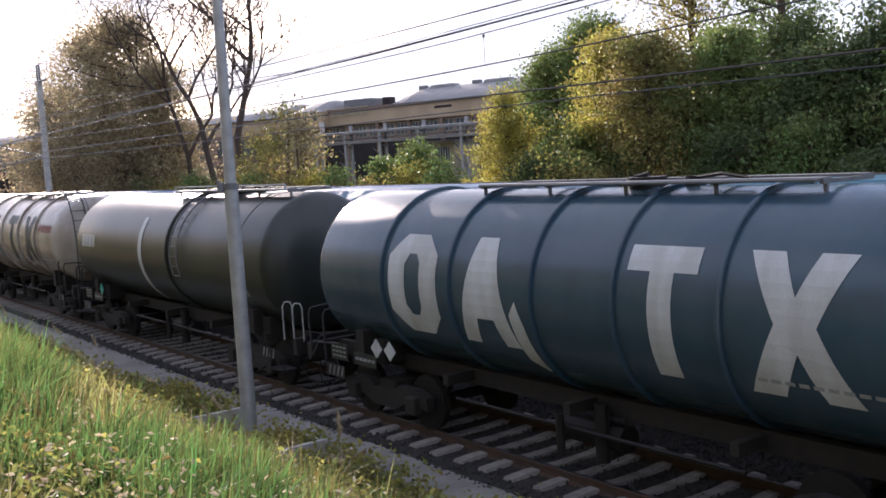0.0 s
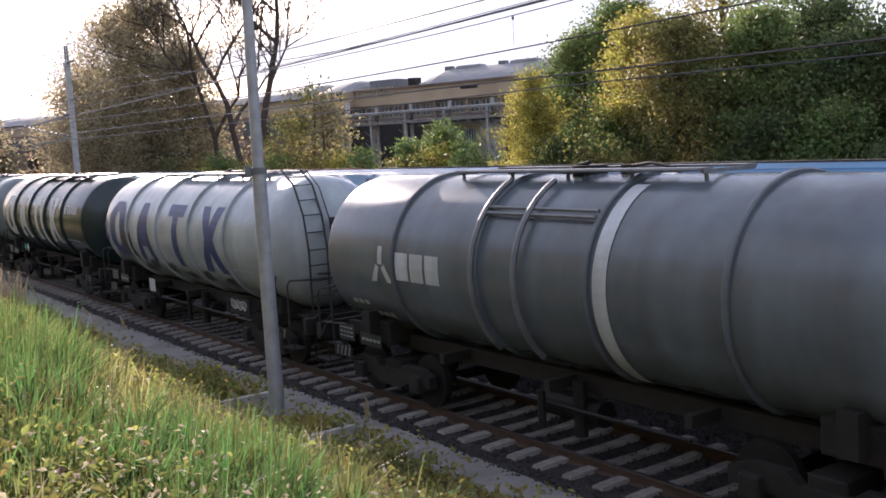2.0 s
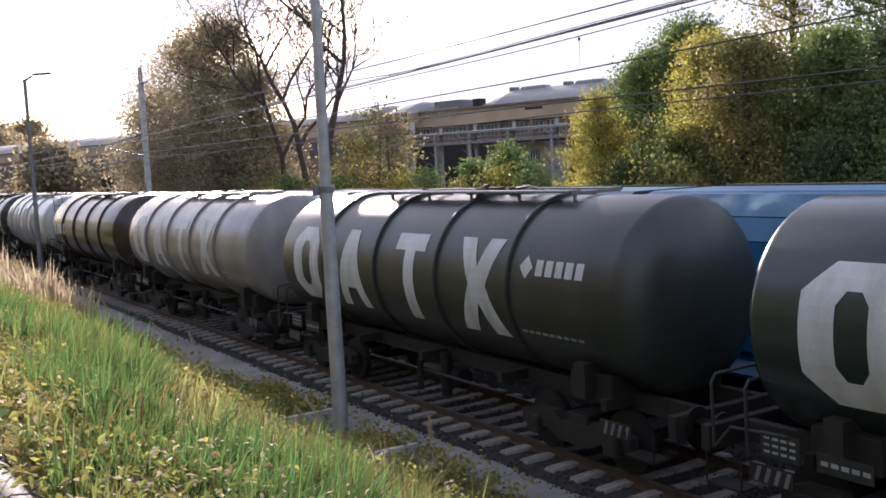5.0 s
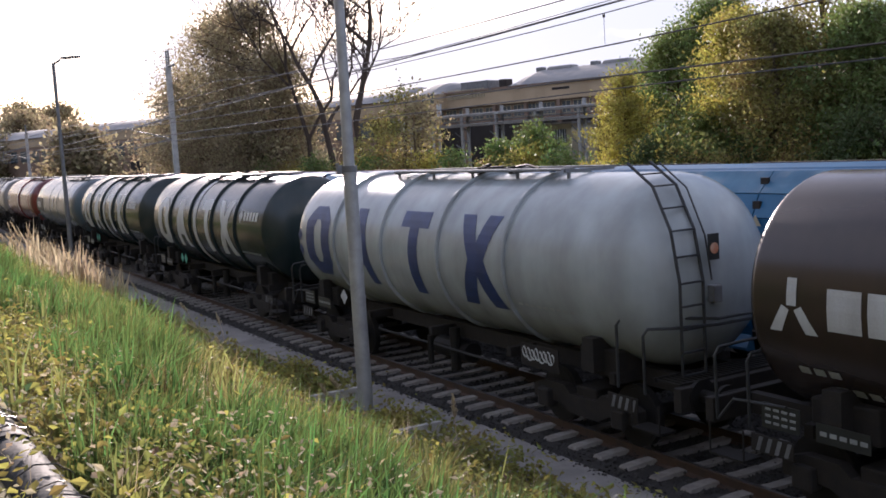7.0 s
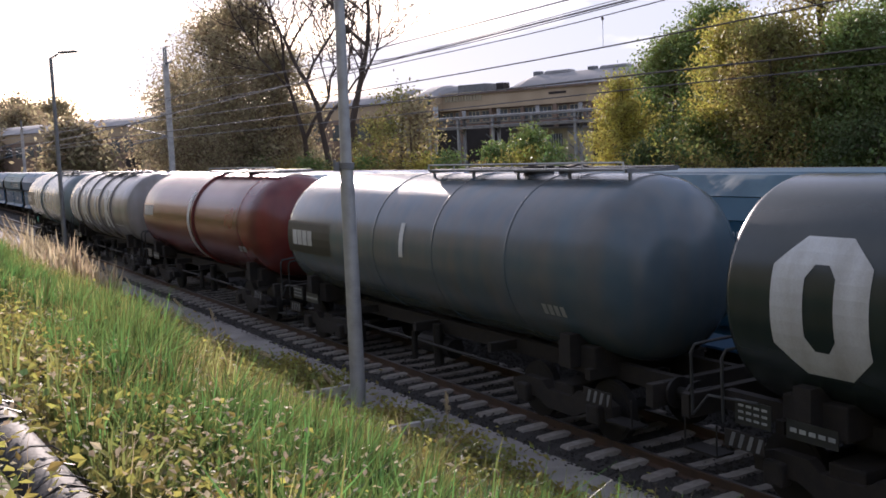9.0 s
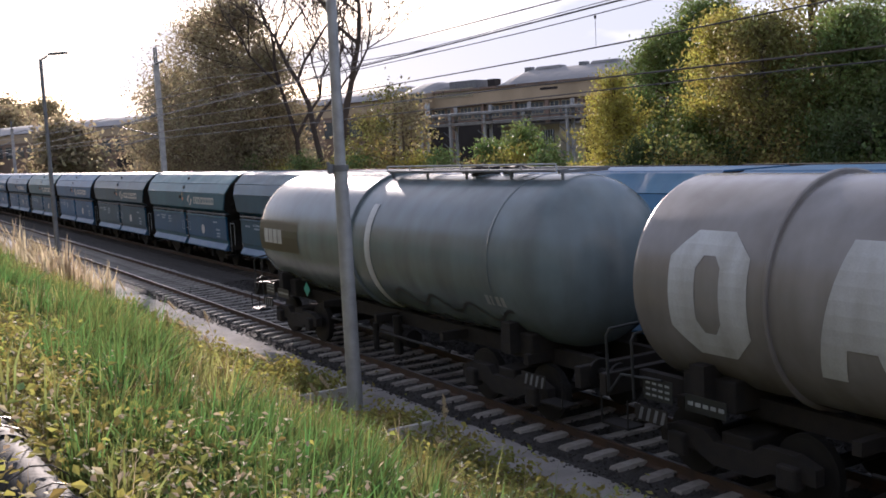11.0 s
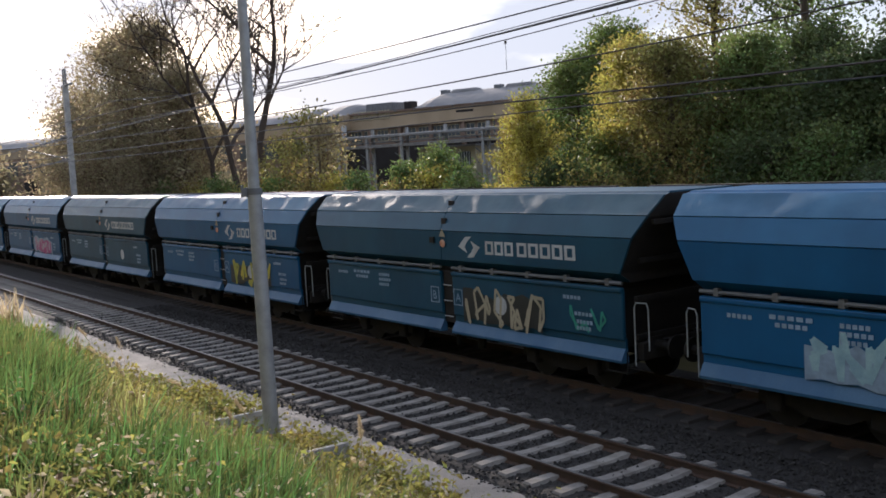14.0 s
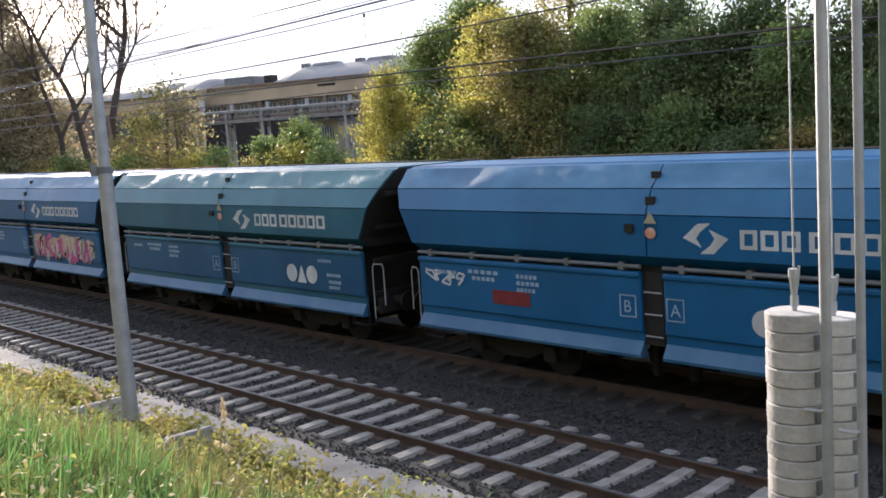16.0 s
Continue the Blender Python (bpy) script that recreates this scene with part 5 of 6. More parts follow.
        side_rect(side, H0 + 2.0, H0 + 2.9, 1.35, 1.6, -1.487)
        part("paint_patch", side, "red_paint", w_, "dull red overpainted patch")
    else:
        round_mark(w_, HM + 2.4, 1.5)
    if -3 < k_ < 9:
        for ch_, x_ in zip("AB" if k_ in (0, 6) else "BA", (HM - 0.55, HM + 0.33)):
            letter(w_, ch_, x_, 1.46, 0.2)
    for o_ in w_.children:
        if o_.name.startswith("graffiti"):
            tagged(o_, kind="stuff")
    tagged(w_, label_)
    HOPPERS.append(w_)
for b_ in BASES.values():
    for o_ in list(b_.children_recursive) + [b_]:
        bpy.data.objects.remove(o_)


# ---- open wagons standing on the third track ----
def gondola(x, material, label):
    t = new("open_wagon")
    t.location = (x, THIRD_Y, 0)
    tagged(t, label, "open wagon", group="open wagons on the third track")
    bm = bmesh.new()
    for y in (-1.4, 1.4):
        box(bm, (0, y, 2.35), (12.6, 0.06, 2.3))
    for xx in (-6.3, 6.3):
        box(bm, (xx, 0, 2.35), (0.06, 2.74, 2.3))
    box(bm, (0, 0, 1.2), (12.6, 2.74, 0.08))
    part("body", bm, material, t)
    bm = bmesh.new()
    for y in (-1.42, 1.42):
        box(bm, (0, y, 3.56), (12.75, 0.14, 0.14), bevel=0.015)
    part("top_rim", bm, material, t)
    bm = bmesh.new()
    for xx in np.linspace(-6.1, 6.1, 9):
        box(bm, (xx, -1.47, 2.35), (0.14, 0.12, 2.3))
    part("side_posts", bm, material, t)
    for xx in (-4.2, 4.2):
        use("bolster", t, pose(xx, 0, 0))
        use("side_frame", t, pose(xx, 0, 0))
        for dx in (-0.9, 0.9):
            use("wheelset", t, pose(xx + dx, 0, 0.46))


M["rust_red"] = mat("rust_red", (0.18, 0.045, 0.03), 0.75, col2=(0.10, 0.05, 0.035), scale=1.2)
M["rust_dark"] = mat("rust_dark", (0.07, 0.06, 0.05), 0.75, col2=(0.045, 0.04, 0.035), scale=1.2)
for i_ in range(14):
    gondola(2 - 14.0 * i_, ("rust_red", "rust_dark")[i_ % 3 != 0], ("rusty red", "dark sooty")[i_ % 3 != 0] + " open goods wagon behind the hopper train")


# ---- tensioning weights by the mast ----
counterweight(-3.07, 6.12, 3.20, 17)
counterweight(-3.13, 6.80, 3.04, 15)
guide_tube(-2.80, 6.0, 0.4, 0.036)
guide_tube(-2.575, 6.0, 0.3, 0.029)


def portal_mast():
    t = new("line_mast")
    t.location = (-2.51, 6.3, 0.0)
    tagged(t, "green painted steel overhead line mast on the bank", "mast")
    for dx in (-0.0, 0.28):
        bm = bmesh.new()
        box(bm, (dx, 0, 5.0), (0.07, 0.16, 10.5), bevel=0.008)
        part("channel", bm, "mastgreen", t)
    bm = bmesh.new()
    for i in range(12):
        bar(bm, (0.03, -0.08, 0.6 + i * 0.75), (0.25, -0.08, 0.6 + (i + 1) * 0.75), 0.018, 6)
    part("lattice", bm, "mastgreen", t)
    bm = bmesh.new()
    box(bm, (0.14, 0, 0.35), (0.8, 0.8, 0.9), bevel=0.03)
    part("footing", bm, "concrete", t)


portal_mast()


def bank_pipe():
    t = new("drain_pipe")
    tagged(t, "weathered grey pipe lying in the weeds, bound with wire", "pipe")
    p0, p1 = Vector((-9.5, 0.52, 2.70)), Vector((-3.9, 0.80, 2.68))
    d = (p1 - p0).normalized()
    bm = bmesh.new()
    bar(bm, p0, p1, 0.175, 28)
    for i in range(3):
        c = p0 + d * (0.8 + i * 1.9)
        bar(bm, c, c + d * 0.12, 0.192, 28)
    part("tube", bm, "pipe_grey", t, smooth=True)
    rng = random.Random(2)
    for k in range(9):
        bm = bmesh.new()
        pts = []
        s = rng.uniform(0.5, 4.6)
        for i in range(20):
            a = i * 0.55
            r = 0.198 + rng.uniform(0, 0.03)
            pts.append(p0 + d * (s + i * 0.03) + Vector((0, math.cos(a) * r, math.sin(a) * r)))
        chain(bm, pts, 0.005, 4)
        part("wire_wrap", bm, "wire", t)


bank_pipe()


# ---- grass and weeds on the bank ----
def blades(name, n, seed, material, hmin, hmax, wide, region, lean=0.35, dens=None, label="", cat="grass", droop=0.5, tuft=1):
    rng = np.random.default_rng(seed)
    x0, x1, y0, y1 = region
    xs, ys = [], []
    while len(xs) < n // tuft + 1:
        u = rng.random(6000)
        x = x1 - (x1 - x0) * u ** 2.0
        y = y0 + (y1 - y0) * rng.random(6000)
        for a, b in zip(x, y):
            if a * a + b * b < 12 or (-10 < a < -3 and 0.0 < b < 1.0 and rng.random() < 0.88):
                continue
            if dens and dens(a, b) < rng.random():
                continue
            xs.append(a)
            ys.append(b)
    x, y = np.repeat(np.array(xs), tuft)[:n], np.repeat(np.array(ys), tuft)[:n]
    th = np.repeat(rng.uniform(0.55, 1.25, len(xs)), tuft)[:n] if tuft > 1 else 1.0
    ox, oy = rng.normal(0, 0.05, n) * (tuft > 1), rng.normal(0, 0.05, n) * (tuft > 1)
    x, y = x + ox, y + oy
    z = np.array([ground_z(a, b) for a, b in zip(x, y)]) - 0.02
    dist = np.hypot(x, y)
    hn = np.array([noise.noise((a * 0.5, b * 0.5, 7.0)) for a, b in zip(x, y)])
    h = (hmin + (hmax - hmin) * rng.random(n)) * (1 + 0.6 * hn) * th
    w = wide * (0.6 + 0.8 * rng.random(n)) * (1 + dist / 40)
    a = rng.uniform(0, 2 * np.pi, n)
    dx, dy = np.cos(a), np.sin(a)
    b = np.arctan2(oy, ox) + rng.normal(0, 0.5, n) if tuft > 1 else rng.uniform(0, 2 * np.pi, n)
    l = lean * h * rng.random(n)
    lx, ly = np.cos(b) * l + 0.10 * h, np.sin(b) * l + 0.05 * h
    v = np.empty((n, 5, 3))
    for i, (ww, u, q) in enumerate(((-1, 0, 0), (1, 0, 0), (0.8, 0.55, 0.3), (-0.8, 0.55, 0.3), (0, 1.0, 1.0))):
        v[:, i, 0] = x + dx * ww * w / 2 + lx * q
        v[:, i, 1] = y + dy * ww * w / 2 + ly * q
        v[:, i, 2] = z + h * u - (droop * l * q if q == 1 else 0)
    i = 5 * np.arange(n)[:, None]
    quads = (i + np.array([[0, 1, 2, 3]])).tolist()
    tris = (i + np.array([[3, 2, 4]])).tolist()
    o = from_arrays(name, v.reshape(-1, 3).tolist(), quads + tris, material)
    tagged(o, label, cat, kind="stuff")


def lush(x, y):
    """Tall green grass in drifts."""
    return min(1, max(0.03, 0.80 - ((y - 2.8) / 2.1) ** 2 + 1.0 * noise.noise((x * 0.4, y * 0.7, 1.0))))


def drift(x, y):
    return min(1, max(0.0, 0.70 - ((y - 2.4) / 1.6) ** 2 + 1.7 * noise.noise((x * 0.33, y * 0.6, 4.0))))


def weedy(x, y):
    return min(1, max(0.0, 0.25 + 1.2 * noise.noise((x * 0.4, y * 0.6, 9.0)) + (0.5 if y < 2.2 else 0) + (0.3 if y > 6.4 else 0))) * clear(x, y)


def dry(x, y):
    return min(1, max(0.0, 1.8 * noise.noise((x * 0.5, y * 0.8, 17.0)) - 0.35))


def clear(x, y):
    """Bare ground round the slabs and the foot of the pole."""
    return 0.06 if y > 6.55 and -18.3 < x < -12.9 else 1.0


BANK = (-70, -2.5, -2.5, 7.4)
blades("green_tussocks", 60000, 15, "grass_green", 0.35, 0.8, 0.016, (-60, -3, 0.9, 5.4), 0.55, drift, "dark green grass tussocks on the bank", tuft=30)
blades("near_turf", 16000, 16, "weed", 0.05, 0.16, 0.012, (-8, 14, -7, 6.4), 0.8, None, "short turf on the top of the bank", tuft=8)
blades("tall_grass", 32000, 11, "grass", 0.28, 0.72, 0.015, (-70, -2.5, -2.5, 5.6), 0.6, lush, "tall fresh green grass on the bank", tuft=22)
blades("fine_grass", 40000, 17, "grass", 0.10, 0.28, 0.008, (-40, -3, 3.0, 6.9), 0.8, clear, "fine pale green grass on the lower bank", tuft=12)
blades("short_grass", 90000, 12, "weed", 0.06, 0.20, 0.012, BANK, 0.8, clear, "short yellowish grass on the bank", tuft=8)
blades("dry_stalks", 4500, 13, "straw", 0.25, 0.7, 0.006, BANK, 0.5, None, "dry pale grass stalks")
blades("reed_plumes", 420, 14, "straw", 0.9, 1.7, 0.035, (-47, -33, 5.0, 7.2), 0.35, None, "dry straw-coloured reeds at the top of the bank", "reeds")


def leafy(name, n, seed, material, region, size, hmax, label, dens=None, cat="weeds"):
    """Broad leaves in small clumps."""
    rng = np.random.default_rng(seed)
    x0, x1, y0, y1 = region
    v, f = [], []
    made = 0
    while made < n:
        cx, cy = x1 - (x1 - x0) * rng.random() ** 1.8, y0 + (y1 - y0) * rng.random()
        if cx * cx + cy * cy < 14 or (-10 < cx < -3 and 0.2 < cy < 0.95) or (dens and dens(cx, cy) < rng.random()):
            continue
        r, hh = rng.uniform(0.10, 0.32), rng.uniform(0.3, 1.0) * hmax
        z = ground_z(cx, cy)
        for _ in range(26):
            made += 1
            p = Vector((cx + rng.normal(0, r), cy + rng.normal(0, r), z + hh * rng.random() ** 0.7))
            s = size * rng.uniform(0.6, 1.3) * (1 + math.hypot(cx, cy) / 40)
            a = Euler((rng.uniform(-0.9, 0.9), rng.uniform(-0.9, 0.9), rng.uniform(0, 6.28))).to_matrix()
            k = len(v)
            v += [tuple(p + a @ Vector(c)) for c in ((-s, 0, 0), (-0.2 * s, -0.55 * s, 0.12 * s), (s, 0, -0.1 * s), (-0.2 * s, 0.55 * s, 0.12 * s))]
            f.append((k, k + 1, k + 2, k + 3))
    o = from_arrays(name, v, f, material)
    tagged(o, label, cat, kind="stuff")


leafy("bank_weeds", 80000, 21, "weed", BANK, 0.03, 0.42, "leafy yellow-green weeds on the bank", weedy)
leafy("edge_weeds", 16000, 22, "weed", (-40, -6, 5.6, 7.5), 0.042, 0.30, "leafy weeds along the edge of the path", clear)
leafy("green_weeds", 14000, 24, "leaf_green", BANK, 0.04, 0.35, "dark green leafy weeds between the grass", weedy)
leafy("broad_weeds", 26000, 25, "weed", (-14, -3.5, -2.4, 1.9), 0.032, 0.55, "broad-leaved yellowish weeds round the old pipe", None)
leafy("path_weeds", 2600, 26, "weed", (-15.4, -14.0, 7.0, 7.7), 0.035, 0.4, "leafy weeds round the foot of the pole", None)
leafy("trough_weeds", 3000, 27, "weed", (-20.5, -17.1, 7.0, 7.8), 0.035, 0.5, "yellowish weeds beside the cable trough", None)
leafy("verge_weeds", 6000, 30, "weed", (-13.4, -6.5, 6.6, 7.8), 0.04, 0.45, "yellow-green leafy weeds at the edge of the path", None)
leafy("dead_leaves", 9000, 28, "dry_leaf", (-30, -3, -1.5, 6.6), 0.03, 0.16, "dry brown patches of last year's weeds", dry, "dead weeds")
leafy("pale_umbels", 2600, 29, "straw", (-9, -4, -0.5, 2.6), 0.022, 0.75, "pale withered flower heads near the old pipe", None, "flowers")
leafy("blossoms", 4200, 23, "blossom", (-30, -3, -2.0, 7.2), 0.018, 0.45, "small yellow and white wild flowers", weedy, "flowers")


def reed_stem(x, y, h, bow):
    t = new("reed")
    t.location = (x, y, ground_z(x, y))
    tagged(t, "single dry reed with a feathery plume", "reed", group="dry reeds")
    bm = bmesh.new()
    pts = [(bow * (i / 6) ** 2 * 0.7, -bow * (i / 6) ** 2, h * (i / 6) * (1 - 0.15 * abs(bow) * (i / 6))) for i in range(7)]
    chain(bm, pts, 0.006, 5)
    part("stem", bm, "straw", t)
    bm = bmesh.new()
    rng = random.Random(int(abs(x) * 100))
    a, b = Vector(pts[-3]), Vector(pts[-1])
    for i in range(110):
        u = rng.random()
        p = a + (b - a) * (0.15 + 1.0 * u)
        w = 0.045 * (1.15 - u) + 0.012
        q = p + Vector((rng.uniform(-w, w), rng.uniform(-w, w), rng.uniform(0.03, 0.09)))
        bm.faces.new([bm.verts.new(c) for c in (p, q, q + Vector((0.011, 0.007, 0)))])
    part("plume", bm, "straw", t)


for x_, y_, h_, b_ in ((-12.6, 7.3, 0.95, 0.05), (-12.2, 7.2, 0.65, 0.5), (-27.0, 7.5, 0.9, 0.4), (-24.0, 7.4, 0.9, 0.2), (-20.0, 7.5, 0.6, 0.6), (-36.0, 6.9, 1.5, 0.3), (-33.0, 6.8, 1.4, 0.2), (-30.5, 7.0, 1.2, 0.35)):
    reed_stem(x_, y_, h_, b_)
rng_r = random.Random(12)
for i_ in range(42):
    reed_stem(rng_r.uniform(-46, -31), rng_r.uniform(4.3, 6.9), rng_r.uniform(1.1, 1.9), rng_r.uniform(0.1, 0.6))
for i_ in range(12):
    reed_stem(rng_r.uniform(-30, -9), rng_r.uniform(6.3, 7.4), rng_r.uniform(0.4, 0.9), rng_r.uniform(0.1, 0.7))


# ---- trees ----
def limb(bm, p, q, r0, r1, rng, wob=0.12):
    pts = [Vector(p)]
    n = 4
    for i in range(1, n + 1):
        c = Vector(p).lerp(Vector(q), i / n)
        k = (Vector(q) - Vector(p)).length * wob * (0 if i == n else 1)
        pts.append(c + Vector((rng.uniform(-k, k), rng.uniform(-k, k), rng.uniform(0, k))) * 0.5)
    for i in range(n):
        bar(bm, pts[i], pts[i + 1], r0 + (r1 - r0) * i / n, 6, r0 + (r1 - r0) * (i + 1) / n)
    return pts


def leaf_mesh(name, pts, spread, per, size, material, parent, seed, flat=0.7):
    rng = np.random.default_rng(seed)
    c = np.repeat(np.array(pts), per, axis=0)
    n = len(c)
    c = c + rng.normal(0, 1, (n, 3)) * np.array([spread, spread, spread * flat])
    s = size * rng.uniform(0.5, 1.3, n)
    u = rng.normal(0, 1, (n, 3))
    u /= np.linalg.norm(u, axis=1)[:, None]
    w = np.cross(u, rng.normal(0, 1, (n, 3)))
    w /= np.linalg.norm(w, axis=1)[:, None]
    v = np.stack([c - u * s[:, None] * 0.6, c - w * s[:, None] * 0.32, c + u * s[:, None] * 0.6, c + w * s[:, None] * 0.32], 1)
    f = (4 * np.arange(n)[:, None] + np.arange(4)[None]).tolist()
    return from_arrays(name, v.reshape(-1, 3).tolist(), f, material, parent)


def tree(x, y, h, rx, base, material, seed, clumps=60, per=130, size=0.2, spread=0.5, label="", wood="wood", kind="tree"):
    """h: height of the top; rx: crown radius; base: height of the crown's foot."""
    rng = random.Random(seed)
    t = new(kind)
    z0 = ground_z(x, y) if y > -5 else 0
    t.location = (x, y, z0 - 0.1)
    tagged(t, label, kind, group="trees and shrubs beside the line")
    h, base = h - z0, max(0.1, base - z0)
    bm = bmesh.new()
    top = Vector((rng.uniform(-0.5, 0.5), rng.uniform(-0.5, 0.5), h * 0.86))
    r0 = 0.02 * h + 0.03
    limb(bm, (0, 0, -0.2), top, r0, r0 * 0.2, rng, 0.05)
    tips = []
    for i in range(clumps):
        u = rng.random() ** 0.85
        z = base + (h - base) * u
        wide = rx * (0.95 + 0.42 * math.sin(math.pi * min(1.0, 0.2 + u * 0.75)) - 0.78 * u ** 1.6)
        az = rng.uniform(0, 2 * math.pi)
        lump = 0.95 + 0.85 * noise.noise(Vector((math.cos(az) * 1.6 + seed, math.sin(az) * 1.6, z * 0.7)))
        reach = wide * lump * rng.uniform(0.45, 1.22)
        p = Vector((math.cos(az) * reach, math.sin(az) * reach, z + rng.uniform(-0.2, 0.35) * rx * (1 - 0.6 * u)))
        foot = top * max(0.10, min(0.97, (z - 0.55 * reach) / (h * 0.86)))
        q = foot.lerp(p, 0.62)
        tips += [p, p.lerp(q, 0.5), q]
        if i % 2 == 0:
            limb(bm, foot, p, r0 * 0.22, 0.010, rng, 0.2)
    tips += [Vector((top.x, top.y, h * k)) for k in (0.84, 0.9, 0.95, 0.99)]
    part("trunk", bm, wood, t, "brown trunk with spreading limbs")
    c = leaf_mesh("crown", [tuple(p) for p in tips], spread * 1.05, int(per * 0.5), size, material, t, seed)
    tagged(c, "loose crown of small leaves")
    return t


def bare_tree(x, y, h, lean, seed, leaves=True):
    rng = random.Random(seed)
    t = new("tree")
    z0 = ground_z(x, y)
    t.location = (x, y, z0 - 0.1)
    tagged(t, "tall nearly bare tree with sparse young leaves", "tree", group="trees and shrubs beside the line")
    bm = bmesh.new()
    tips = []

    def grow(p, d, l, r, depth):
        q = p + d * l
        mid = p.lerp(q, 0.5) + Vector((rng.uniform(-1, 1), rng.uniform(-1, 1), 0)) * l * 0.09
        bar(bm, p, mid, r, 6, r * 0.85)
        bar(bm, mid, q, r * 0.85, 6, r * 0.68)
        if depth == 0:
            tips.append(tuple(q))
            return
        kids = [(q, 0.30, 0.80, 0.74), (q, 0.95, 0.74, 0.56)]
        if depth < 6:
            kids.append((mid, 1.1, 0.72, 0.45))
        for o, swing, ll, rr in kids:
            a = Vector((rng.gauss(0, 1), rng.gauss(0, 1), rng.gauss(0.0, 0.5))).normalized()
            nd = (d + a * swing + Vector((0, 0, 0.16))).normalized()
            grow(o, nd, l * ll * rng.uniform(0.85, 1.15), max(0.024, r * rr), depth - 1 if o is q else max(0, depth - 2))

    grow(Vector((0, 0, -0.2)), Vector((lean[0], lean[1], 1)).normalized(), h * 0.27, h * 0.015, 7)
    part("trunk", bm, "wood_bare", t, "dark bare trunk and branches")
    if leaves:
        c = leaf_mesh("crown", tips[::2], 0.35, 3, 0.2, "leaf_brown", t, seed)
        tagged(c, "sparse young leaves")


tree(-92.5, 29.8, 17.6, 4.60, 2.5, "leaf_brown", 1, 170, 104, 0.24, 0.8, "tall hazy tree with thin brownish-green leaves")
tree(-81.5, 29, 17.4, 4.80, 1.5, "leaf_brown", 2, 190, 111, 0.24, 0.8, "tall tree with thin brownish-green leaves")
tree(-102, 29, 13.5, 4.20, 1.5, "leaf_brown", 3, 120, 88, 0.27, 0.8, "brownish tree beside the taller ones")
tree(-74.5, 29, 12.5, 3.40, 1, "leaf_brown", 4, 130, 96, 0.22, 0.7, "thin hazy tree next to the bare one")
tree(-87, 27.6, 9.5, 4.00, 0.5, "leaf_brown", 44, 120, 88, 0.22, 0.8, "brownish lower tree in front of the tall ones")
tree(-76.5, 27.2, 7, 3.20, 0.5, "leaf_brown", 45, 90, 88, 0.2, 0.7, "low brownish shrub under the tall trees", kind="shrub")
bare_tree(-70.5, 29.5, 17.0, (-0.05, 0.0), 21)
bare_tree(-64.0, 28.4, 19.0, (-0.10, -0.04), 5)
bare_tree(-63.2, 29.8, 21.0, (0.0, 0.03), 8)
tree(-53, 28, 8.2, 1.90, 2.5, "leaf_olive", 6, 36, 60, 0.18, 0.45, "slim olive-brown young tree")
tree(-49.8, 27.6, 7.2, 1.30, 2.5, "leaf_brown", 7, 24, 50, 0.18, 0.4, "thin brownish young sapling")
tree(-57, 28.5, 6.5, 1.60, 2, "leaf_olive", 9, 26, 60, 0.18, 0.4, "olive shrub below the bare tree", kind="shrub")
tree(-30.9, 26.5, 6.9, 1.36, 1.6, "leaf_yellow", 10, 70, 190, 0.10, 0.26, "bright yellow-green young tree", kind="tree")
tree(-33.2, 31.4, 8.9, 2.24, 1.6, "leaf_green", 12, 100, 220, 0.125, 0.34, "dense fresh green leafy tree")
tree(-30.4, 31.2, 10.3, 2.12, 1.6, "leaf_green", 13, 100, 220, 0.125, 0.32, "dense green tree with pointed top")
tree(-28.2, 31.6, 8.6, 2.01, 1.6, "leaf_dark", 35, 80, 200, 0.125, 0.34, "dark green leafy tree in the second row")
tree(-25.3, 26.9, 8.6, 1.77, 2, "leaf_yellow", 14, 80, 180, 0.115, 0.34, "tall yellowish tree with fresh leaves")
tree(-23.4, 26.4, 8.2, 2.01, 1.6, "leaf_olive", 15, 90, 190, 0.115, 0.34, "olive and orange tinted tree")
tree(-20.9, 27.6, 8.2, 1.89, 1.6, "leaf_green", 16, 100, 210, 0.12, 0.34, "broad fresh green tree")
tree(-26.6, 33, 13.5, 2.20, 6, "leaf_olive", 17, 60, 100, 0.14, 0.5, "tall light olive tree behind the others")
tree(-22.8, 34, 15.5, 2.70, 4, "leaf_dark", 18, 70, 90, 0.16, 0.5, "tall dark tree behind the others")
tree(-24.6, 36, 13, 2.20, 5, "leaf_green", 36, 60, 100, 0.15, 0.5, "tall thin green tree in the wood")
tree(-20.4, 30.4, 8.4, 2.48, 1.2, "leaf_dark", 19, 90, 200, 0.125, 0.38, "dark green broad shrub tree")
tree(-18.2, 28.6, 7.2, 2.12, 1.2, "leaf_dark", 20, 90, 200, 0.12, 0.38, "deep green broad shrub tree")
tree(-16.6, 30, 7.9, 2.48, 1, "leaf_dark", 22, 90, 200, 0.125, 0.38, "dark dense shrub tree")
tree(-14.3, 28.2, 6.6, 2.01, 1, "leaf_green", 23, 90, 200, 0.12, 0.36, "green broad shrub tree by the line")
tree(-11.8, 29.6, 8.6, 2.60, 1, "leaf_dark", 24, 90, 200, 0.125, 0.38, "dark green tree by the line")
tree(-9.2, 28.8, 7.4, 2.36, 1, "leaf_green", 37, 80, 180, 0.125, 0.38, "leafy green tree beside the line mast")
tree(-6.5, 30, 9.5, 3.07, 1, "leaf_dark", 25, 80, 170, 0.15, 0.45, "dark tree near the mast")
tree(-3, 30, 9, 3.30, 1, "leaf_green", 26, 70, 150, 0.16, 0.5, "green tree further along the line")
bare_tree(-18.6, 34.5, 16.0, (0.05, 0.0), 31, False)
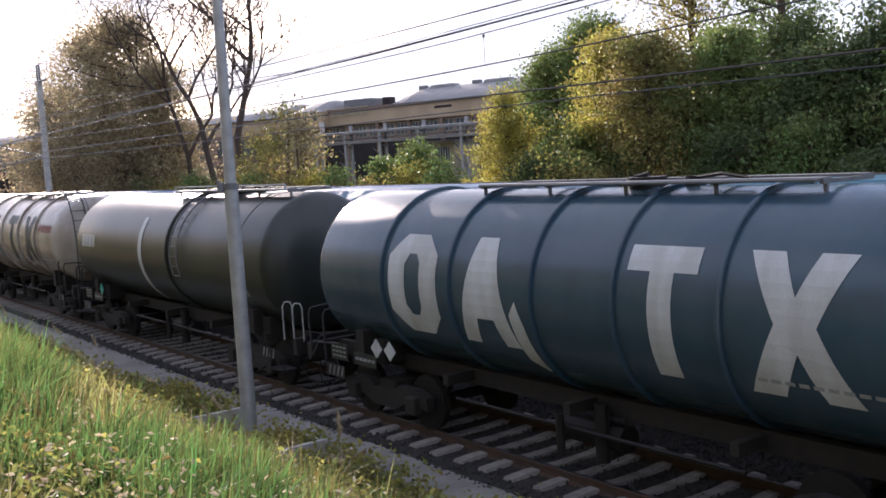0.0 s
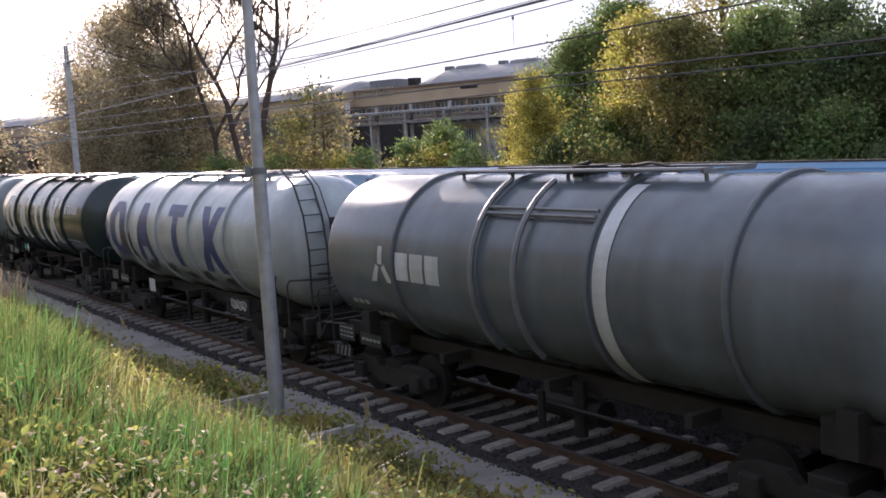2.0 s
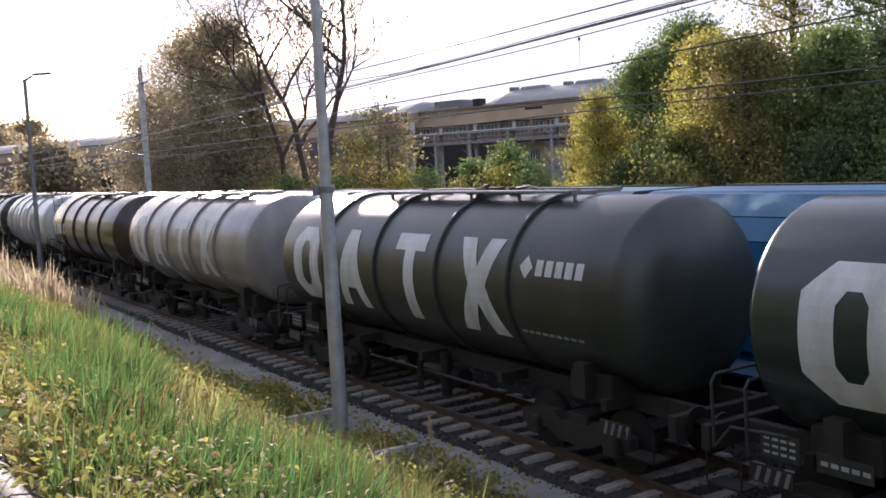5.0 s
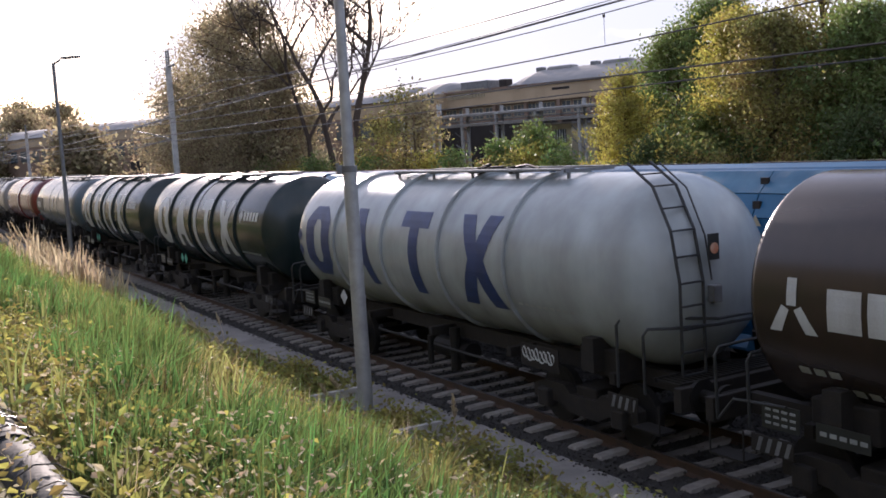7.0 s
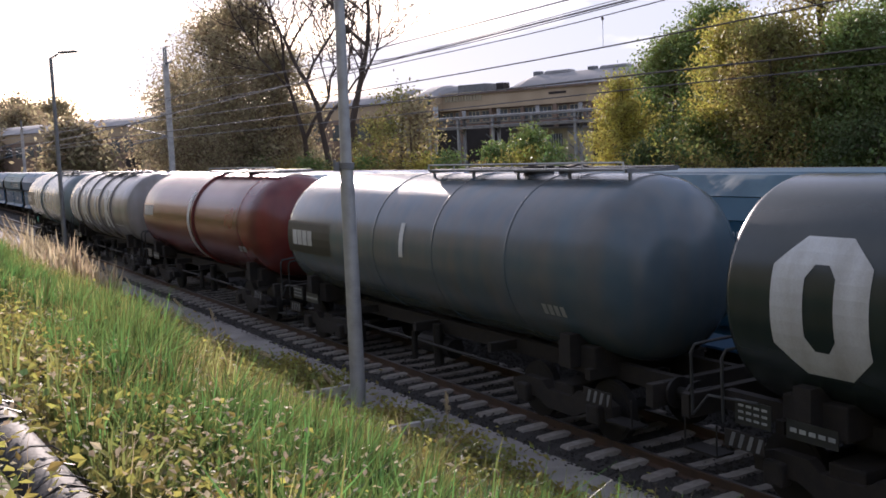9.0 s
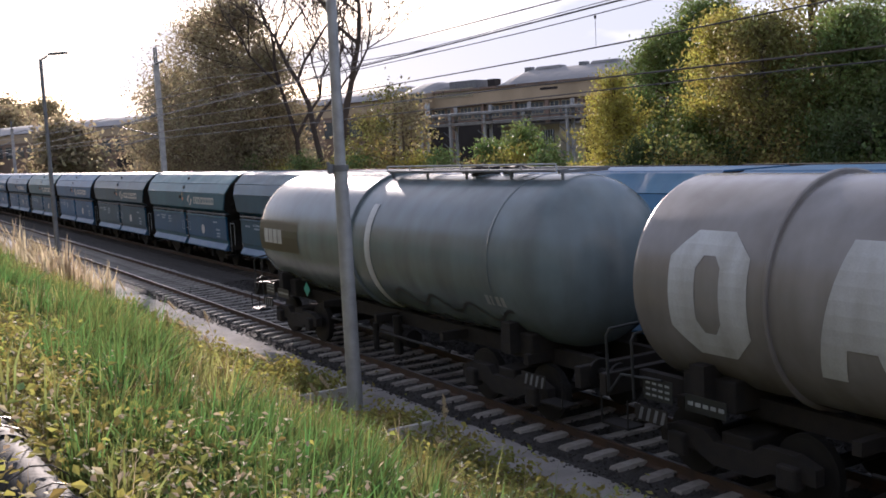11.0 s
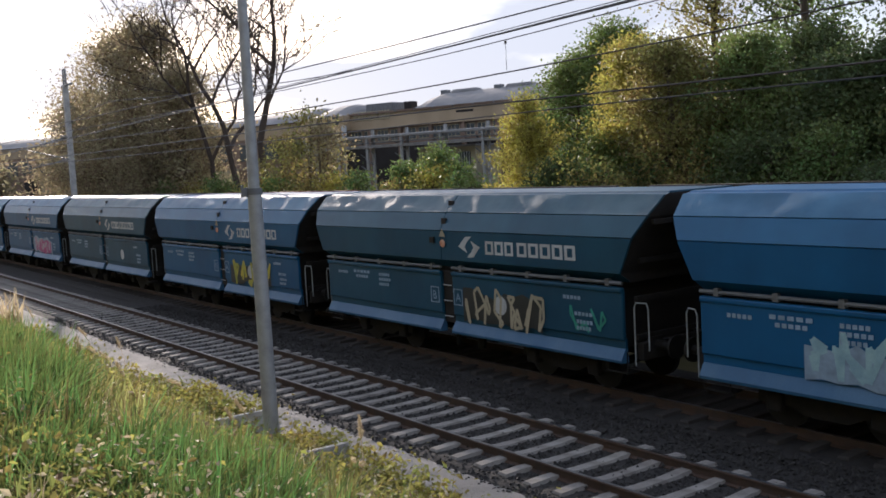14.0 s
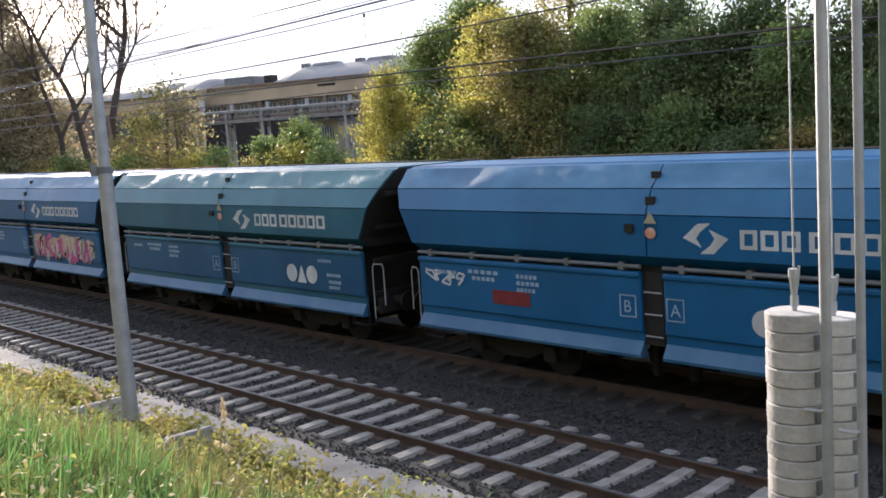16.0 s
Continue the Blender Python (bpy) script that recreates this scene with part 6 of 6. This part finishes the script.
bare_tree(-15.2, 36.0, 15.0, (-0.04, 0.0), 32, False)
tree(-19.5, 36.5, 13.5, 2.60, 3, "leaf_dark", 33, 60, 90, 0.17, 0.5, "tall dark tree in the wood")
tree(-14.5, 35.5, 11, 2.60, 3, "leaf_dark", 38, 60, 100, 0.17, 0.5, "dark tree in the wood with broad crown")
tree(-10, 36, 12, 3.00, 3, "leaf_dark", 34, 80, 150, 0.17, 0.5, "dark tree in the wood behind")
tree(-40.2, 28.6, 5.2, 1.50, 1.2, "leaf_green", 40, 50, 120, 0.14, 0.32, "low and bright green bush", kind="shrub")
tree(-42.4, 28.2, 4.6, 1.10, 1.2, "leaf_green", 41, 30, 100, 0.14, 0.3, "low and thin fresh green bush", kind="shrub")
for i_ in range(11):
    tree(-28.2 + i_ * 2.2, 25.6 + (i_ % 3) * 0.35, 4.4 + 0.9 * math.sin(i_ * 1.7), 1.5, 0.4, ("leaf_dark", "leaf_green", "leaf_dark", "leaf_olive")[i_ % 4], 120 + i_, 50, 110, 0.11, 0.32, ("dark green", "fresh green", "deep green", "olive green")[i_ % 4] + " undergrowth at the foot of the trees", kind="shrub")
for i_ in range(15):
    tree(-36.0 - i_ * 3.1, 27.0 + (i_ % 3) * 0.4, 3.9 + 0.35 * math.sin(i_ * 2.3), 1.9, 1.0, ("leaf_green", "leaf_yellow", "leaf_olive")[i_ % 3], 60 + i_, 26, 70, 0.15, 0.38, ("low green", "low yellowish", "low olive brown")[i_ % 3] + " scrub in front of the factory", kind="shrub")
for i_, (x_, y_, h_, r_) in enumerate(((-248, 33, 19, 9), (-225, 30, 16, 8), (-268, 44, 20, 10), (-205, 24, 10, 6), (-150, 27, 9, 4), (-290, 18, 18, 10))):
    tree(x_, y_, h_, r_, 2, "leaf_brown", 80 + i_, 60, 90, 0.7, 1.3, "distant hazy tree beyond the yard")


def far_woods():
    rng = random.Random(9)
    pts = []
    for i in range(700):
        x = 30 - 90 * rng.random()
        y = 38 + 6 * rng.random() + max(0, (-20 - x)) * 0.5
        if x < -27:
            continue
        pts.append((x, y, rng.uniform(0.5, 7.0)))
    o = leaf_mesh("far_woods", pts, 1.0, 40, 0.4, "leaf_dark", None, 99)
    tagged(o, "dark undergrowth of the wood behind the line", "woods", kind="stuff")


far_woods()


# ---- factory ----
FU, FN = Vector((-0.947, -0.322, 0)), Vector((0.322, -0.947, 0))
FROT = Matrix(((FU.x, FN.x, 0), (FU.y, FN.y, 0), (0, 0, 1)))


def fbox(s0, s1, out0, out1, z0, z1, bevel=0.0):
    """A box along the factory front: s along it, out towards the railway."""
    c = Vector((-60, 72.4, 0)) + FU * (s0 + s1) / 2 + FN * (out0 + out1) / 2 + Vector((0, 0, (z0 + z1) / 2))
    return box(bmesh.new(), c, (abs(s1 - s0), abs(out1 - out0), abs(z1 - z0)), FROT, bevel)


def fpoint(s, out, z):
    return Vector((-60, 72.4, z)) + FU * s + FN * out


def barrel_roof(s0, s1, out0, out1, z, rise):
    """A low barrel vault along the front, both ends rounded off."""
    bm = bmesh.new()
    n, rows = 12, []
    for sp, k in ((s0, 0.0), (s0 + 0.25, 0.55), (s0 + 0.8, 0.85), (s0 + 1.8, 1.0), (s1 - 1.8, 1.0), (s1 - 0.8, 0.85), (s1 - 0.25, 0.55), (s1, 0.0)):
        rows.append([bm.verts.new(fpoint(sp, out0 + (out1 - out0) * i / n, z + (0.02 + rise * k) * math.sin(math.pi * i / n))) for i in range(n + 1)])
    for a, b in zip(rows[:-1], rows[1:]):
        for i in range(n):
            bm.faces.new((a[i], a[i + 1], b[i + 1], b[i]))
    bmesh.ops.recalc_face_normals(bm, faces=bm.faces[:])
    return bm


def factory():
    t = new("factory_building")
    tagged(t, "long ochre factory hall with vaulted roof and brown lower storey", "factory")
    part("upper_wall", fbox(-10, 47, -20, 0, 8.9, 10.4), "wall_ochre", t, "ochre plaster upper wall")
    part("middle_wall", fbox(-10, 47, -20, -0.3, 6.6, 8.9), "wall_brown", t, "brown glazed middle band")
    # Closed wall; near-black colour stands in for shade inside the open ground floor.
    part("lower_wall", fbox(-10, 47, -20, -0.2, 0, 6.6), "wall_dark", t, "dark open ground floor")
    part("cornice", fbox(-10.2, 47.2, -20, 0.25, 10.4, 10.62), "wall_brown", t)
    part("string_course", fbox(-10.2, 47.2, -0.3, 0.2, 8.75, 8.95), "wall_ochre", t)
    s = -8.0
    while s < 45:
        w = part("window", fbox(s, s + 1.5, -0.3, -0.22, 7.35, 8.5), "glass", t)
        part("frame", fbox(s - 0.06, s + 1.56, -0.3, -0.25, 7.27, 8.58), "wall_pale", w)
        for k in (0.5, 1.0):
            part("glazing_bar", fbox(s + k - 0.03, s + k + 0.03, -0.24, -0.2, 7.35, 8.5), "wall_pale", w)
        s += 1.95
    s = -8.0
    while s < 44:
        part("pier", fbox(s - 0.2, s + 0.2, -0.25, 0.12, 0, 8.8), "wall_brown", t)
        s += 4.3
    # long barrel roof along the hall, with low vents on its crown
    part("roof_vault", barrel_roof(-10, 33.0, 0.3, -11.0, 10.6, 1.75), "roof_sheet", t, "grey sheet-metal barrel roof")
    s = -8.5
    while s < 31:
        part("roof_light", fbox(s, s + 3.4, -5.2, -3.6, 11.6, 12.55, 0.3), "roof_sheet", t, "low ridge light on the roof")
        part("roof_vent", fbox(s + 4.0, s + 4.9, -4.6, -3.9, 11.7, 12.6), "galv_dark", t)
        s += 7.1
    for s in np.arange(-9.0, 41.5, 2.6):
        part("gutter_bracket", fbox(s, s + 0.08, 0.25, 0.4, 10.4, 10.6), "galv_dark", t)
    part("lettering_bars", fbox(25.0, 27.2, 0.0, 0.05, 9.75, 10.0), "wall_dark", t, "dark bar of roof lettering")
    # end of the neighbouring barrel roof over an ochre bay
    part("arched_bay", barrel_roof(42.0, 47.2, 1.3, -9.0, 10.45, 1.5), "roof_sheet", t, "rounded end of a grey barrel roof")
    part("bay_wall", fbox(42.0, 47.2, -9.0, 1.2, 8.8, 10.5), "wall_ochre", t, "ochre bay under the rounded roof")
    for k in range(3):
        part("bay_window", fbox(42.8 + k * 1.2, 43.7 + k * 1.2, 1.2, 1.26, 9.4, 10.6), "glass", t)
    part("roof_box", fbox(36.2, 40.1, -3, -0.5, 10.6, 11.6, 0.05), "galv_dark", t, "dark rooftop cooling unit")
    for k in range(13):
        part("louvre", fbox(36.3 + k * 0.42, 36.5 + k * 0.42, 0.0, 0.12, 9.75, 10.75), "wall_pale", t)
    part("chimney", fbox(34.1, 35.1, -2.4, -1.2, 10.5, 11.55, 0.04), "wall_dark", t)
    part("white_panel", fbox(41.7, 42.3, 1.2, 1.4, 8.1, 9.3), "white_paint", t)
    return t


def left_hall():
    t = new("factory_hall")
    tagged(t, "lower brown factory hall with long roof in evening haze", "factory")
    part("wall", fbox(47.3, 185, -22, 1.0, 0, 10.2), "wall_brown", t)
    part("ochre_band", fbox(47.4, 184, 1.0, 1.1, 8.6, 10.1), "wall_ochre", t)
    part("roof", barrel_roof(47.3, 186, 1.5, -9.0, 10.2, 1.7), "roof_sheet", t, "long grey barrel roof")
    s = 49
    while s < 180:
        part("window", fbox(s, s + 2.6, 1.0, 1.06, 6.0, 8.0), "glass", t)
        s += 4.0
    for s in (101, 112, 123):
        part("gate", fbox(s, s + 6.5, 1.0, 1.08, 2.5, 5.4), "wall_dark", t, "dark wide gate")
    for s in (60, 75, 92):
        part("annex_wall", fbox(s, s + 8, 1.0, 3.0, 0, 5.2), "wall_pale", t, "pale low annex")


def gatehouse():
    t = new("gatehouse")
    tagged(t, "pale plastered low building with barred windows before the factory", "building")
    part("wall", fbox(21.0, 28.0, 1.5, 6.0, 0, 6.0), "wall_pale", t)
    part("roof", fbox(20.7, 28.3, 1.2, 6.3, 6.0, 6.2), "roof_sheet", t)
    for s in (21.6, 23.6, 26.2):
        w = part("window", fbox(s, s + 1.5, 6.0, 6.04, 3.4, 5.5), "glass", t)
        for k in range(5):
            part("window_grille", fbox(s + 0.1 + k * 0.3, s + 0.16 + k * 0.3, 6.04, 6.1, 3.4, 5.5), "white_paint", w)


def pipe_bridge():
    t = new("pipe_bridge")
    tagged(t, "steel trestle carrying pale pipes along the factory front", "pipe bridge")
    for s in (-4, 1, 6, 10, 14, 18.5, 23.5, 28.3, 32.8, 36.8, 40.9):
        col = part("column", fbox(s - 0.15, s + 0.15, 7.3, 7.5, 0, 8.3), "galv", t)
        part("column", fbox(s - 0.13, s + 0.13, 8.3, 8.5, 0, 7.6), "galv", t)
        bm = bmesh.new()
        for k in range(5):
            bar(bm, fpoint(s, 7.4, 1.0 + k * 1.2), fpoint(s + 0.9, 8.4, 2.2 + k * 1.2), 0.07, 5)
        part("bracing", bm, "galv_dark", t)
    for z, m, h in ((6.4, "pipe_clad", 0.14), (7.4, "pipe_clad", 0.12), (6.9, "galv_dark", 0.08)):
        part("deck_beam", fbox(-6, 42.5, 7.2, 8.6, z, z + h), m, t)
    for out, z, r in ((7.5, 7.6, 0.08), (8.1, 7.6, 0.09), (8.4, 6.62, 0.08)):
        bm = bmesh.new()
        bar(bm, fpoint(-6, out, z), fpoint(42.5, out, z), r, 12)
        part("pipe", bm, "pipe_clad", t, smooth=True)


factory()
left_hall()
gatehouse()
pipe_bridge()


def motions():
    for group, v, y in ((TANKS, TANK_V, NEAR_Y), (HOPPERS, HOP_V, FAR_Y)):
        for ob in group:
            walk(ob, [(t, pose(ob["x8"] + v * (t - 8.0), y, 0)) for t in range(0, 17, 2)])


motions()
